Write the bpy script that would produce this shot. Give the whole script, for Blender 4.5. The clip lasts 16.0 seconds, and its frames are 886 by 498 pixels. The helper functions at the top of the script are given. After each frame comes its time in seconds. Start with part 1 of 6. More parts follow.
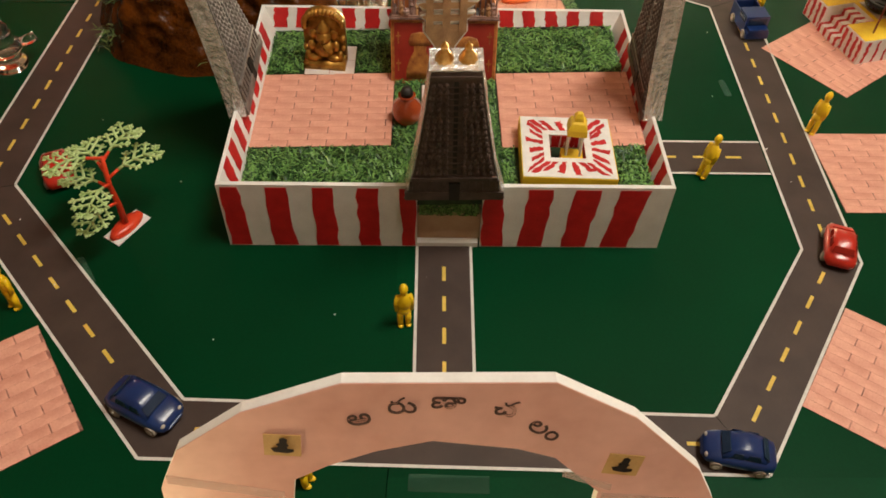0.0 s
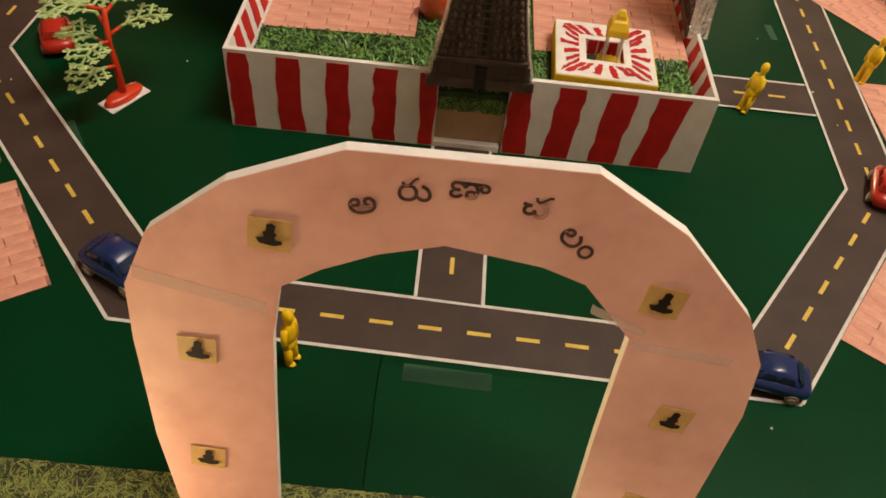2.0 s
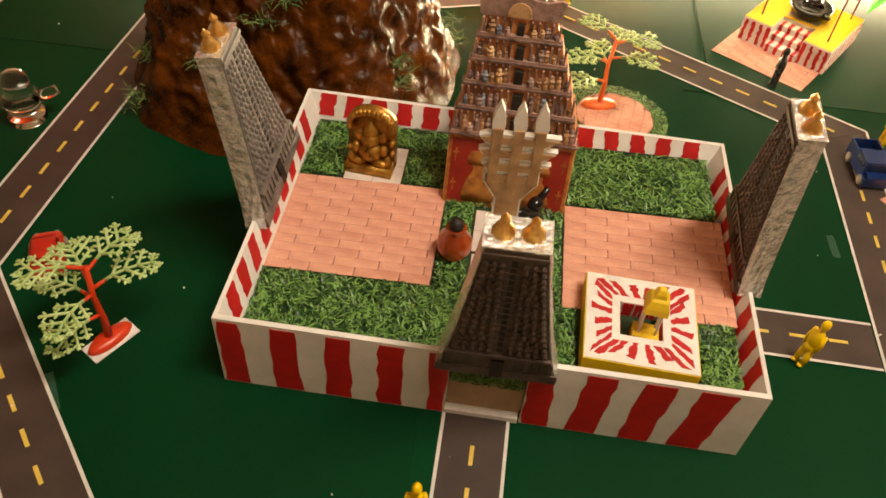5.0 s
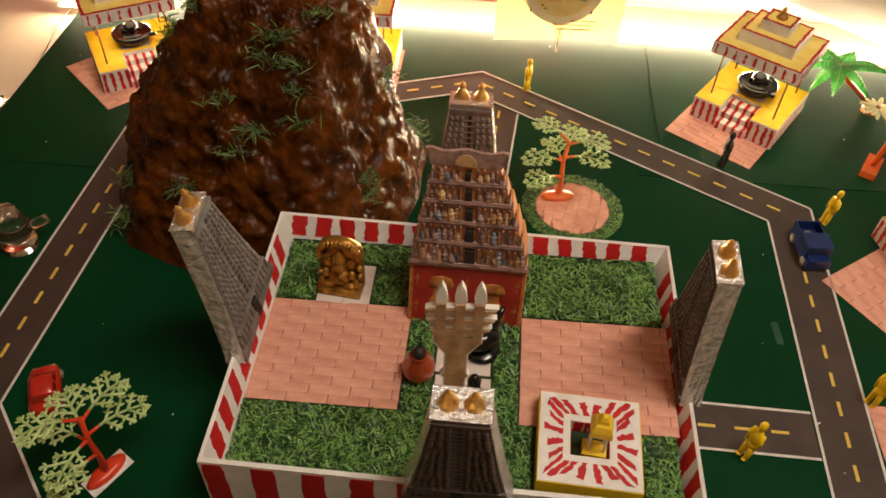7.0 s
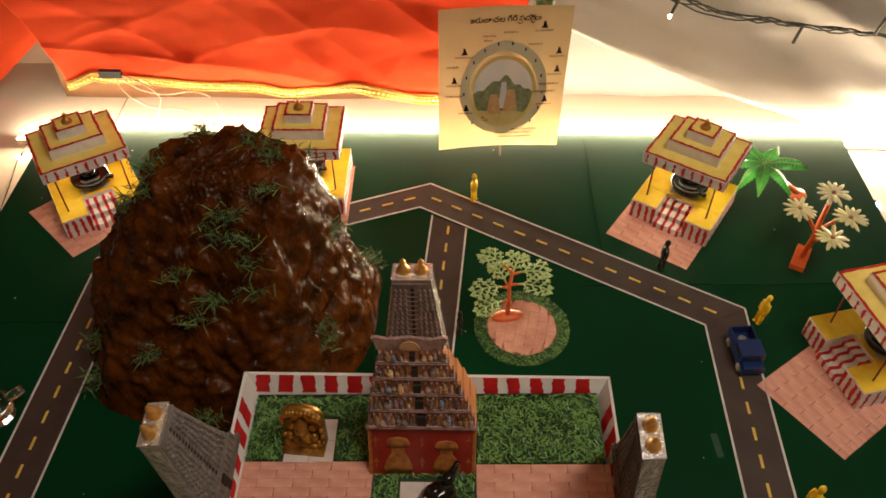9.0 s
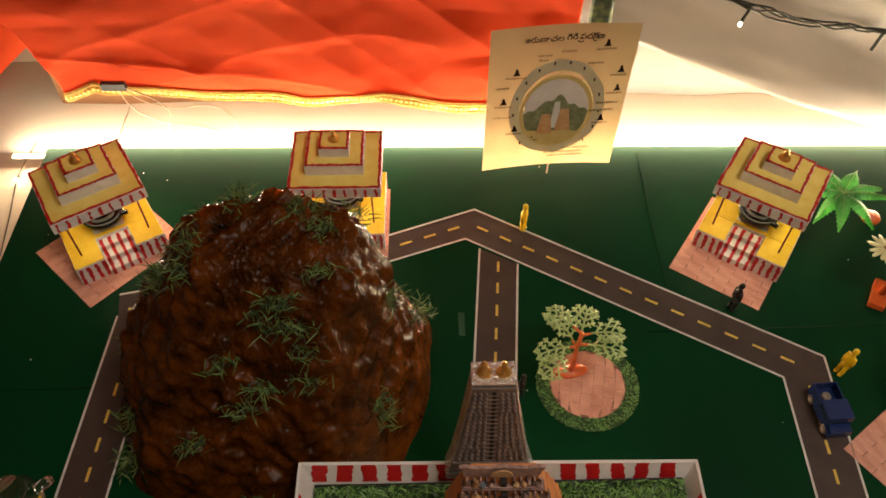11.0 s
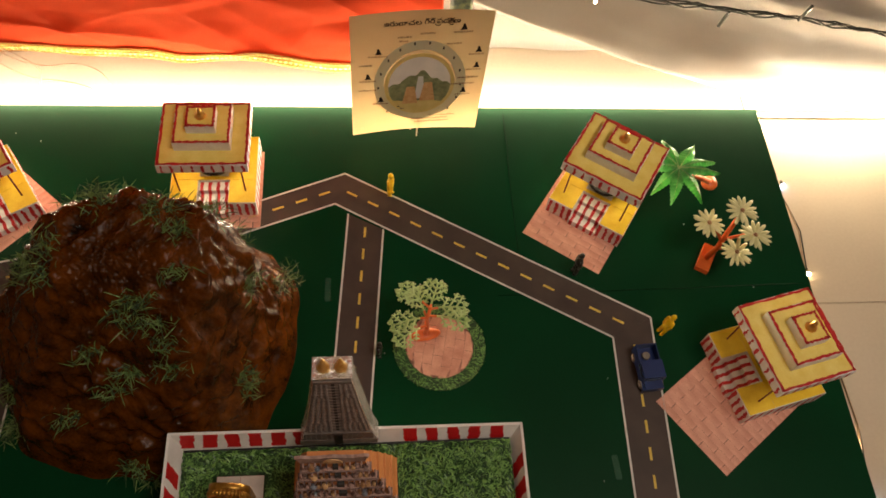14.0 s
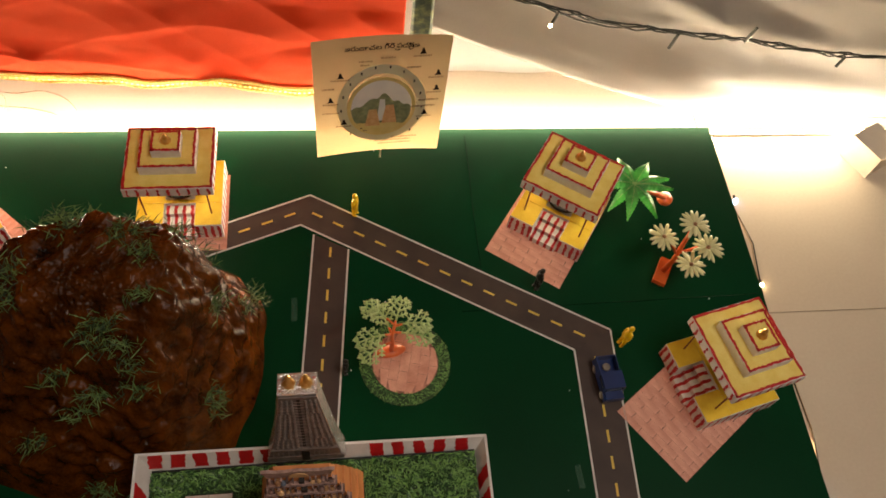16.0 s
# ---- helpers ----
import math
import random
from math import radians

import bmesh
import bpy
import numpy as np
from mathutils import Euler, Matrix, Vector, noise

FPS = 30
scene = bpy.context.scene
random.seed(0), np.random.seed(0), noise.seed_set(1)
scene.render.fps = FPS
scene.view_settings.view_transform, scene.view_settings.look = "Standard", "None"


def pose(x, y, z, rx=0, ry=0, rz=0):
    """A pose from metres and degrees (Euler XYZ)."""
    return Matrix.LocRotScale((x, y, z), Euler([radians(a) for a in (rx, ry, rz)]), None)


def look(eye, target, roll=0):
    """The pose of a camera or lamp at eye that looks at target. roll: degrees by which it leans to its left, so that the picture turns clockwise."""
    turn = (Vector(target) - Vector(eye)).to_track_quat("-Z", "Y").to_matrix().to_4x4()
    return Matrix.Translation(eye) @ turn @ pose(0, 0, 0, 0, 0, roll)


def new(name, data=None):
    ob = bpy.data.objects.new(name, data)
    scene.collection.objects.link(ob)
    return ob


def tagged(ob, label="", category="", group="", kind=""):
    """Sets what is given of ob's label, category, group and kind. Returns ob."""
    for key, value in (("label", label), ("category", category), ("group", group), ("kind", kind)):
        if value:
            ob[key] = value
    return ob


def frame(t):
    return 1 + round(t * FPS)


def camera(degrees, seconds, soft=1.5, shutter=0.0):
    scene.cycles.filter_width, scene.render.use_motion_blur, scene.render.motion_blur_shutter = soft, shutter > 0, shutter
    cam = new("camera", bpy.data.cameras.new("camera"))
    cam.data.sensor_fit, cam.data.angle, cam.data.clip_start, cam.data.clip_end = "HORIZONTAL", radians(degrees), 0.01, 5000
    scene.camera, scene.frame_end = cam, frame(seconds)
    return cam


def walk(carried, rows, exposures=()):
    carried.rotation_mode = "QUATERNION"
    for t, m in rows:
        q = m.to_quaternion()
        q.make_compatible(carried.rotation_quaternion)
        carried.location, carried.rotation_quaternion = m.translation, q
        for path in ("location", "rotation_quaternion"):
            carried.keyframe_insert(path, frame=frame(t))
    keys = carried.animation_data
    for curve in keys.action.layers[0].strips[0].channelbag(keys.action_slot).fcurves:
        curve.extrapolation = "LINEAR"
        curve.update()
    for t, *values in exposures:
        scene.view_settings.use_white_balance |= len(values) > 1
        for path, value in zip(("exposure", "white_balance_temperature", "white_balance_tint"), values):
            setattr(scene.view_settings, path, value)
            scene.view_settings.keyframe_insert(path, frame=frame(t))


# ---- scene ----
cam = camera(58.23, 16.0, soft=1.65)
PATH = [
    (0, (-0.0195, -0.5007, 0.5528), (0.0090, 0.3016, -0.3391), 1.93),
    (0.5, (-0.0393, -0.5476, 0.4743), (-0.0095, 0.2651, -0.4081), 3.40),
    (1, (-0.0316, -0.5761, 0.4424), (-0.0017, 0.2453, -0.4320), 5.69),
    (1.5, (-0.0242, -0.5757, 0.4426), (0.0032, 0.2470, -0.4306), 6.51),
    (2, (-0.0219, -0.5360, 0.4454), (0.0016, 0.2821, -0.4321), 7.03),
    (2.5, (-0.0194, -0.5177, 0.4475), (-0.0070, 0.2998, -0.4308), 7.63),
    (3, (-0.0300, -0.4906, 0.4543), (-0.0296, 0.3253, -0.4256), 7.33),
    (3.5, (-0.0351, -0.4493, 0.4758), (-0.0585, 0.3664, -0.4040), 6.73),
    (4, (-0.0295, -0.4062, 0.4808), (-0.0648, 0.4233, -0.3857), 6.49),
    (6.5, (-0.0105, -0.2943, 0.6394), (-0.0604, 0.5342, -0.2272), 4.12),
    (7, (0.0003, -0.2951, 0.6506), (-0.0429, 0.5346, -0.2153), 3.00),
    (7.5, (0.0107, -0.2830, 0.6659), (-0.0225, 0.5473, -0.1998), 1.91),
    (8, (0.0187, -0.2766, 0.6941), (-0.0057, 0.5517, -0.1738), 0.88),
    (8.5, (0.0248, -0.2512, 0.7479), (0.0085, 0.5753, -0.1220), 0.12),
    (9, (0.0270, -0.2168, 0.7983), (0.0124, 0.6155, -0.0660), -0.06),
    (9.5, (-0.0053, -0.1705, 0.8062), (-0.0195, 0.6635, -0.0565), -0.01),
    (12, (-0.0670, 0.0091, 0.8589), (-0.0289, 0.6568, -0.1506), 1.89),
    (12.5, (-0.0486, 0.0142, 0.8835), (0.0020, 0.6292, -0.1456), 3.15),
    (13, (-0.0313, 0.0109, 0.9409), (0.0371, 0.6018, -0.1012), 5.00),
    (13.5, (0.0010, 0.0155, 0.9470), (0.0906, 0.5924, -0.1014), 7.04),
    (14, (0.0243, 0.0226, 0.9693), (0.1369, 0.6026, -0.0752), 8.97),
    (14.5, (0.0296, 0.0176, 0.9813), (0.1620, 0.6002, -0.0594), 10.49),
    (15, (0.0334, 0.0147, 0.9836), (0.1786, 0.6041, -0.0515), 11.16),
    (15.5, (0.0387, 0.0146, 0.9912), (0.1903, 0.6149, -0.0368), 11.09),
    (16, (0.0340, 0.0046, 0.9887), (0.1880, 0.6105, -0.0356), 10.72),
]
EXPOSURES = [(0.0, 1.1, 6350, 4), (1.5, 1.0, 6650, 8), (3.5, 1.35, 7400, 8), (4.2, 1.35, 7600, 7), (6.5, 0.8, 7000, 10), (8.0, 0.35, 6800, 10), (9.0, 0.1, 6700, 11), (12.5, -0.02, 6800, 11), (14.5, -0.12, 6800, 11), (16.0, -0.15, 6500, 11)]
walk(cam, [(t, look(eye, target, roll)) for t, eye, target, roll in PATH], EXPOSURES)

# ---- light ----
world = bpy.data.worlds.new("room_dusk")
scene.world = world
world.use_nodes = True
world.node_tree.nodes["Background"].inputs[0].default_value = (1.0, 0.86, 0.72, 1)
world.node_tree.nodes["Background"].inputs[1].default_value = 0.006


def area_lamp(name, m, size, size_y, watts, colour):
    data = bpy.data.lights.new(name, "AREA")
    data.shape, data.size, data.size_y, data.energy, data.color = "RECTANGLE", size, size_y, watts, colour
    lamp = new(name, data)
    lamp.matrix_basis = m
    return lamp


area_lamp("ceiling_lamp_light", look((0.8, -0.2, 2.28), (0.2, 0.3, 0.0)), 1.2, 0.3, 21.0, (1.0, 0.90, 0.78))
area_lamp("led_strip_light", look((0.15, 0.824, 0.003), (0.15, 0.426, 0.259)), 1.7, 0.014, 13.0, (1.0, 0.82, 0.55))
area_lamp("led_strip_light_back", look((0.15, 0.829, -0.006), (0.15, 0.9, 0.0)), 1.7, 0.010, 5.8, (1.0, 0.88, 0.68))
area_lamp("led_strip_light_side", look((0.84, 0.815, -0.020), (0.84, 0.55, -0.03)), 0.36, 0.010, 1.1, (1.0, 0.84, 0.58))
area_lamp("led_strip_light_front", look((-0.40, -0.385, -0.022), (-0.40, -0.39, 0.25)), 0.4, 0.012, 1.8, (1.0, 0.72, 0.38))


# ---- materials ----
def material(name, low, high, rough=0.6, metal=0.0, scale=60.0, bump=0.2, fine=900.0, rand=0.0, island=0.0, spec=0.5, coat=0.0, dist=0.001):
    """Two-scale noise between two colours, with a fine relief."""
    m = bpy.data.materials.new(name)
    m.use_nodes = True
    nt = m.node_tree
    n, l = nt.nodes, nt.links
    p = n["Principled BSDF"]
    tc = n.new("ShaderNodeTexCoord")
    big, small = n.new("ShaderNodeTexNoise"), n.new("ShaderNodeTexNoise")
    big.inputs["Scale"].default_value, big.inputs["Detail"].default_value = scale, 5
    small.inputs["Scale"].default_value, small.inputs["Detail"].default_value = fine, 3
    l.new(tc.outputs["Object"], big.inputs["Vector"])
    l.new(tc.outputs["Object"], small.inputs["Vector"])
    add = n.new("ShaderNodeMath")
    add.operation = "MULTIPLY_ADD"
    l.new(small.outputs["Fac"], add.inputs[0])
    add.inputs[1].default_value = 0.35
    l.new(big.outputs["Fac"], add.inputs[2])
    fac = add.outputs[0]
    if rand or island:
        info = n.new("ShaderNodeObjectInfo") if rand else n.new("ShaderNodeNewGeometry")
        more = n.new("ShaderNodeMath")
        more.operation = "MULTIPLY_ADD"
        l.new(info.outputs["Random" if rand else "Random Per Island"], more.inputs[0])
        more.inputs[1].default_value = rand or island
        l.new(fac, more.inputs[2])
        sub = n.new("ShaderNodeMath")
        sub.operation = "SUBTRACT"
        l.new(more.outputs[0], sub.inputs[0])
        sub.inputs[1].default_value = 0.5 * (rand or island)
        fac = sub.outputs[0]
    ramp = n.new("ShaderNodeValToRGB")
    ramp.color_ramp.elements[0].position, ramp.color_ramp.elements[1].position = 0.42, 0.92
    ramp.color_ramp.elements[0].color, ramp.color_ramp.elements[1].color = (*low, 1), (*high, 1)
    l.new(fac, ramp.inputs[0])
    l.new(ramp.outputs[0], p.inputs["Base Color"])
    p.inputs["Roughness"].default_value, p.inputs["Metallic"].default_value = rough, metal
    p.inputs["Specular IOR Level"].default_value = spec
    p.inputs["Coat Weight"].default_value = coat
    p.inputs["Coat Roughness"].default_value = 0.08
    if bump:
        b = n.new("ShaderNodeBump")
        b.inputs["Strength"].default_value, b.inputs["Distance"].default_value = bump, dist
        l.new(add.outputs[0], b.inputs["Height"])
        l.new(b.outputs[0], p.inputs["Normal"])
    return m


def glow(name, colour, strength):
    m = bpy.data.materials.new(name)
    m.use_nodes = True
    p = m.node_tree.nodes["Principled BSDF"]
    p.inputs["Base Color"].default_value = (*colour, 1)
    p.inputs["Emission Color"].default_value = (*colour, 1)
    p.inputs["Emission Strength"].default_value = strength
    return m


def clear_glass(name, tint=(1, 1, 1), rough=0.02):
    m = bpy.data.materials.new(name)
    m.use_nodes = True
    p = m.node_tree.nodes["Principled BSDF"]
    p.inputs["Base Color"].default_value = (*tint, 1)
    p.inputs["Transmission Weight"].default_value = 1.0
    p.inputs["Roughness"].default_value, p.inputs["IOR"].default_value = rough, 1.5
    return m


GREEN = material("green_sheet", (0.0003, 0.028, 0.0085), (0.0006, 0.044, 0.014), 0.42, scale=5, bump=0.12, fine=350, spec=0.09)
GREEN_PATCH = material("green_sheet_patch", (0.0004, 0.032, 0.010), (0.0008, 0.05, 0.016), 0.4, scale=8, bump=0.1, fine=350, spec=0.1)
SEAM = material("sheet_seam", (0.0002, 0.009, 0.003), (0.0006, 0.018, 0.006), 0.6, scale=30, spec=0.05)
TAPE = material("clear_tape", (0.05, 0.15, 0.09), (0.09, 0.22, 0.14), 0.25, scale=30, bump=0.15, spec=0.3)
ASPHALT = material("printed_asphalt", (0.036, 0.021, 0.017), (0.064, 0.04, 0.032), 0.6, scale=25, bump=0.12, fine=1800)
LINE = material("road_white", (0.55, 0.53, 0.5), (0.75, 0.72, 0.68), 0.6, scale=80)
DASH = material("road_yellow", (0.6, 0.4, 0.05), (0.8, 0.58, 0.12), 0.6, scale=80)
BRICK = material("printed_brick", (0.6, 0.25, 0.175), (0.86, 0.46, 0.345), 0.55, scale=45, bump=0.15, fine=500, rand=0.14)
BRICK_JOINT = material("brick_joint", (0.06, 0.022, 0.016), (0.75, 0.32, 0.24), 0.7, scale=170, bump=0.1)
WHITE_TILE = material("white_tile_paper", (0.6, 0.5, 0.46), (0.76, 0.68, 0.62), 0.5, scale=60, bump=0.1)
PAPER = material("white_paper", (0.7, 0.67, 0.64), (0.85, 0.83, 0.8), 0.65, scale=40, bump=0.25, fine=500)
RED = material("red_paint", (0.42, 0.007, 0.009), (0.6, 0.015, 0.017), 0.5, scale=70, bump=0.3, fine=600)
FOAM = material("white_foam", (0.72, 0.69, 0.66), (0.88, 0.86, 0.83), 0.7, scale=90, bump=0.6, fine=420)
YELLOW = material("yellow_paint", (0.78, 0.47, 0.01), (0.92, 0.66, 0.04), 0.55, scale=50, bump=0.4, fine=380)
YELLOW_ROOF = material("yellow_roof_paint", (0.82, 0.6, 0.11), (0.93, 0.76, 0.24), 0.6, scale=50, bump=0.4, fine=380)
TOY_YELLOW = material("yellow_plastic", (0.84, 0.52, 0.006), (0.94, 0.64, 0.012), 0.4, scale=40, bump=0.05)
TOY_BLACK = material("dark_plastic", (0.008, 0.007, 0.006), (0.025, 0.02, 0.016), 0.3, scale=40, bump=0.05)
BLACK_STONE = material("black_gloss", (0.004, 0.004, 0.004), (0.012, 0.011, 0.01), 0.12, scale=60, bump=0.25, fine=300)
GOLD = material("gold_statue", (0.22, 0.085, 0.01), (0.6, 0.33, 0.06), 0.36, 0.7, scale=120, bump=0.35, fine=260)
GOLD_FOIL = material("gold_foil", (0.7, 0.32, 0.05), (0.95, 0.65, 0.25), 0.28, 0.9, scale=160, bump=0.9, fine=420)
FOIL = material("silver_foil", (0.62, 0.61, 0.61), (0.92, 0.92, 0.92), 0.24, 0.75, scale=150, bump=1.0, fine=420, dist=0.004)
TOWER_BROWN = material("brown_tower_print", (0.05, 0.031, 0.026), (0.13, 0.088, 0.072), 0.5, scale=120, bump=0.3, fine=900)
TOWER_GREY = material("grey_tower_print", (0.1, 0.085, 0.08), (0.24, 0.21, 0.19), 0.5, scale=120, bump=0.3, fine=900)
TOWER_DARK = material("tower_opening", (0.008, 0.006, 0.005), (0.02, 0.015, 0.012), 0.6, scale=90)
SHRINE = material("painted_carving", (0.09, 0.05, 0.045), (0.46, 0.29, 0.25), 0.55, scale=160, bump=0.4, fine=700, island=0.5)
SHRINE_BLUE = material("blue_carving", (0.05, 0.07, 0.11), (0.34, 0.36, 0.42), 0.55, scale=160, bump=0.4, island=0.5)
SHRINE_GOLD = material("ochre_carving", (0.24, 0.1, 0.04), (0.66, 0.4, 0.2), 0.55, scale=160, bump=0.4, island=0.6)
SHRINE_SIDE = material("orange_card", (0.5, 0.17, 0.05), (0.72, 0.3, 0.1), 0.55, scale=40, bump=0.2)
SHRINE_RED = material("red_panel_print", (0.22, 0.012, 0.008), (0.36, 0.028, 0.015), 0.4, scale=50, bump=0.1)
PANEL_GOLD = material("panel_gold_print", (0.2, 0.04, 0.012), (0.55, 0.24, 0.05), 0.45, scale=140, bump=0.2)
CARD = material("brown_cardboard", (0.42, 0.27, 0.17), (0.6, 0.43, 0.3), 0.75, scale=30, bump=0.2)
# near-black for the painted gap shade at the back wall and the wire's connector
SHADE_AND_PLUG_BLACK = material("shade_and_plug_black", (0.008, 0.008, 0.01), (0.02, 0.02, 0.024), 0.4, scale=30)
TURF = material("turf_base", (0.008, 0.025, 0.008), (0.03, 0.075, 0.022), 0.7, scale=160, bump=0.5, fine=900)
BLADE = material("turf_blade", (0.010, 0.06, 0.010), (0.2, 0.41, 0.10), 0.42, scale=28, bump=0, island=0.9)
BLADE_DRY = material("printed_grass_blade", (0.015, 0.035, 0.006), (0.3, 0.34, 0.09), 0.6, scale=90, bump=0, island=0.9)
SOIL = material("printed_soil", (0.02, 0.014, 0.008), (0.08, 0.06, 0.03), 0.7, scale=90, bump=0.2)
EARTH = material("varnished_earth", (0.003, 0.0008, 0.00015), (0.135, 0.034, 0.0022), 0.27, scale=34, bump=0.8, fine=320, dist=0.003, spec=0.17)
TUFT = material("dry_moss_grass", (0.008, 0.03, 0.006), (0.13, 0.21, 0.05), 0.6, scale=60, bump=0, island=0.7)
LEAF_PALE = material("pale_green_plastic", (0.34, 0.48, 0.16), (0.56, 0.7, 0.32), 0.45, scale=80, bump=0.1, island=0.4)
LEAF_GREEN = material("green_plastic_leaf", (0.03, 0.28, 0.05), (0.22, 0.6, 0.17), 0.32, scale=70, bump=0.3, fine=300)
PETAL = material("cream_plastic", (0.55, 0.52, 0.24), (0.74, 0.7, 0.4), 0.42, scale=80, bump=0.1, island=0.3)
TRUNK_RED = material("red_orange_plastic", (0.6, 0.035, 0.012), (0.78, 0.07, 0.02), 0.3, scale=50, bump=0.1)
TRUNK_ORANGE = material("orange_plastic", (0.7, 0.12, 0.03), (0.86, 0.2, 0.05), 0.3, scale=50, bump=0.1)
CAR_BLUE = material("blue_car_plastic", (0.004, 0.016, 0.085), (0.010, 0.036, 0.15), 0.3, scale=30, bump=0.03, coat=0.15)
CAR_RED = material("red_car_plastic", (0.42, 0.016, 0.008), (0.58, 0.03, 0.014), 0.28, scale=30, bump=0.03, coat=0.2)
CAR_GLASS = material("dark_window", (0.01, 0.02, 0.05), (0.03, 0.05, 0.09), 0.08, scale=30, bump=0)
RED_GLASS = material("dark_red_window", (0.2, 0.01, 0.008), (0.3, 0.02, 0.01), 0.08, scale=30, bump=0)
TYRE = material("grey_wheel", (0.16, 0.13, 0.1), (0.3, 0.25, 0.2), 0.5, scale=60)
HUB = material("wheel_hub", (0.35, 0.3, 0.25), (0.5, 0.45, 0.38), 0.4, scale=60)
ARCH_PINK = material("pink_card", (0.6, 0.29, 0.23), (0.82, 0.47, 0.40), 0.36, scale=16, bump=0.2, fine=90, spec=0.6, coat=0.25)
STICKER = material("ochre_sticker", (0.45, 0.26, 0.07), (0.6, 0.38, 0.12), 0.5, scale=60)
INK = material("dark_ink", (0.006, 0.004, 0.003), (0.02, 0.012, 0.01), 0.7, scale=60, spec=0.1)
BRUSH_INK = material("worn_brush_ink", (0.02, 0.012, 0.01), (0.12, 0.06, 0.05), 0.6, scale=150, spec=0.2)
INK_PALE = material("faded_ink", (0.22, 0.16, 0.1), (0.34, 0.26, 0.17), 0.6, scale=60)
POSTER = material("poster_paper", (0.42, 0.34, 0.215), (0.52, 0.43, 0.285), 0.5, scale=14, bump=0.15)
POSTER_RING = material("poster_sage_ring", (0.62, 0.60, 0.42), (0.7, 0.68, 0.5), 0.5, scale=30)
POSTER_GOLD = material("poster_gold_ring", (0.62, 0.5, 0.16), (0.74, 0.62, 0.28), 0.5, scale=60)
POSTER_SKY = material("poster_sky", (0.74, 0.76, 0.8), (0.88, 0.89, 0.9), 0.5, scale=40)
POSTER_HILL = material("poster_hill", (0.12, 0.16, 0.08), (0.34, 0.38, 0.22), 0.5, scale=120)
POSTER_TOWN = material("poster_temple", (0.6, 0.3, 0.12), (0.8, 0.55, 0.3), 0.5, scale=200)
# light from behind soaks through the thin printed paper
for paper, tint in ((POSTER, (0.7, 0.58, 0.38, 1)), (POSTER_RING, (0.62, 0.56, 0.34, 1)), (POSTER_SKY, (0.75, 0.72, 0.62, 1)), (POSTER_TOWN, (0.7, 0.4, 0.2, 1))):
    tree = paper.node_tree
    soak, blend = tree.nodes.new("ShaderNodeBsdfTranslucent"), tree.nodes.new("ShaderNodeMixShader")
    soak.inputs[0].default_value, blend.inputs[0].default_value = tint, 0.11
    tree.links.new(tree.nodes["Principled BSDF"].outputs[0], blend.inputs[1])
    tree.links.new(soak.outputs[0], blend.inputs[2])
    tree.links.new(blend.outputs[0], tree.nodes["Material Output"].inputs[0])
CLOTH = material("orange_red_cloth", (0.7, 0.07, 0.02), (0.86, 0.11, 0.035), 0.8, scale=6, bump=0.2, fine=700, spec=0.1)
TRIM = material("gold_sequin_trim", (0.22, 0.10, 0.008), (0.52, 0.30, 0.035), 0.4, 0.3, scale=240, bump=0.8, fine=520)
SHEET = material("white_cloth", (0.47, 0.43, 0.385), (0.58, 0.54, 0.49), 0.8, scale=5, bump=0.15, fine=600)
# beige backing with the shade under the hem put into its colour
SHADED_BACK = material("shaded_backing", (0.2, 0.085, 0.032), (0.28, 0.13, 0.052), 0.8, scale=5, bump=0.15, fine=600)
# cardboard edge with the strip's orange light put into its colour
LIT_CARD = material("lit_card_edge", (0.3, 0.12, 0.04), (0.5, 0.22, 0.08), 0.3, scale=20, bump=0.4, fine=200)
PLASTIC = material("crumpled_plastic", (0.5, 0.45, 0.4), (0.75, 0.7, 0.64), 0.15, scale=70, bump=1.0, fine=200)
# clear tape; the pale colour stands in for its white highlight
PINK_TAPE = material("tape_on_pink", (0.84, 0.64, 0.58), (0.92, 0.76, 0.7), 0.12, scale=60, bump=0.3)
WALL = material("cream_wall", (0.34, 0.25, 0.17), (0.42, 0.32, 0.23), 0.8, scale=3, bump=0.1, fine=200)
FLOOR_TILE = material("cream_floor_tile", (0.6, 0.5, 0.38), (0.7, 0.6, 0.47), 0.25, scale=3, bump=0.03, fine=200, rand=0.1)
GROUT = material("floor_joint", (0.5, 0.4, 0.3), (0.6, 0.5, 0.38), 0.8, scale=40)
CABLE = material("dark_green_cable", (0.01, 0.012, 0.008), (0.03, 0.03, 0.02), 0.4, scale=90)
WIRE = material("cream_wire", (0.5, 0.38, 0.26), (0.6, 0.47, 0.33), 0.5, scale=90)
LED = glow("warm_led", (1.0, 0.78, 0.45), 9.0)
BULB_WARM = glow("warm_bulb", (1.0, 0.75, 0.4), 45.0)
BULB_BLUE = glow("blue_bulb", (0.35, 0.6, 1.0), 30.0)
TUBE = glow("tube_lamp", (1.0, 0.9, 0.78), 6.0)
for film in (TAPE, PINK_TAPE):
    film.node_tree.nodes["Principled BSDF"].inputs["Alpha"].default_value = 0.28
GLASS = clear_glass("clear_glass")
ORANGE_GLASS = material("orange_pot_glaze", (0.26, 0.03, 0.008), (0.48, 0.085, 0.016), 0.16, scale=40, bump=0.05, coat=0.6)
POLE_PRINT = material("pole_print", (0.22, 0.1, 0.04), (0.58, 0.36, 0.18), 0.4, scale=70, bump=0.15)
STICK = material("dark_red_stick", (0.14, 0.02, 0.012), (0.24, 0.04, 0.02), 0.6, scale=90)
PACK = material("pale_card_box", (0.6, 0.52, 0.42), (0.72, 0.64, 0.54), 0.5, scale=20)


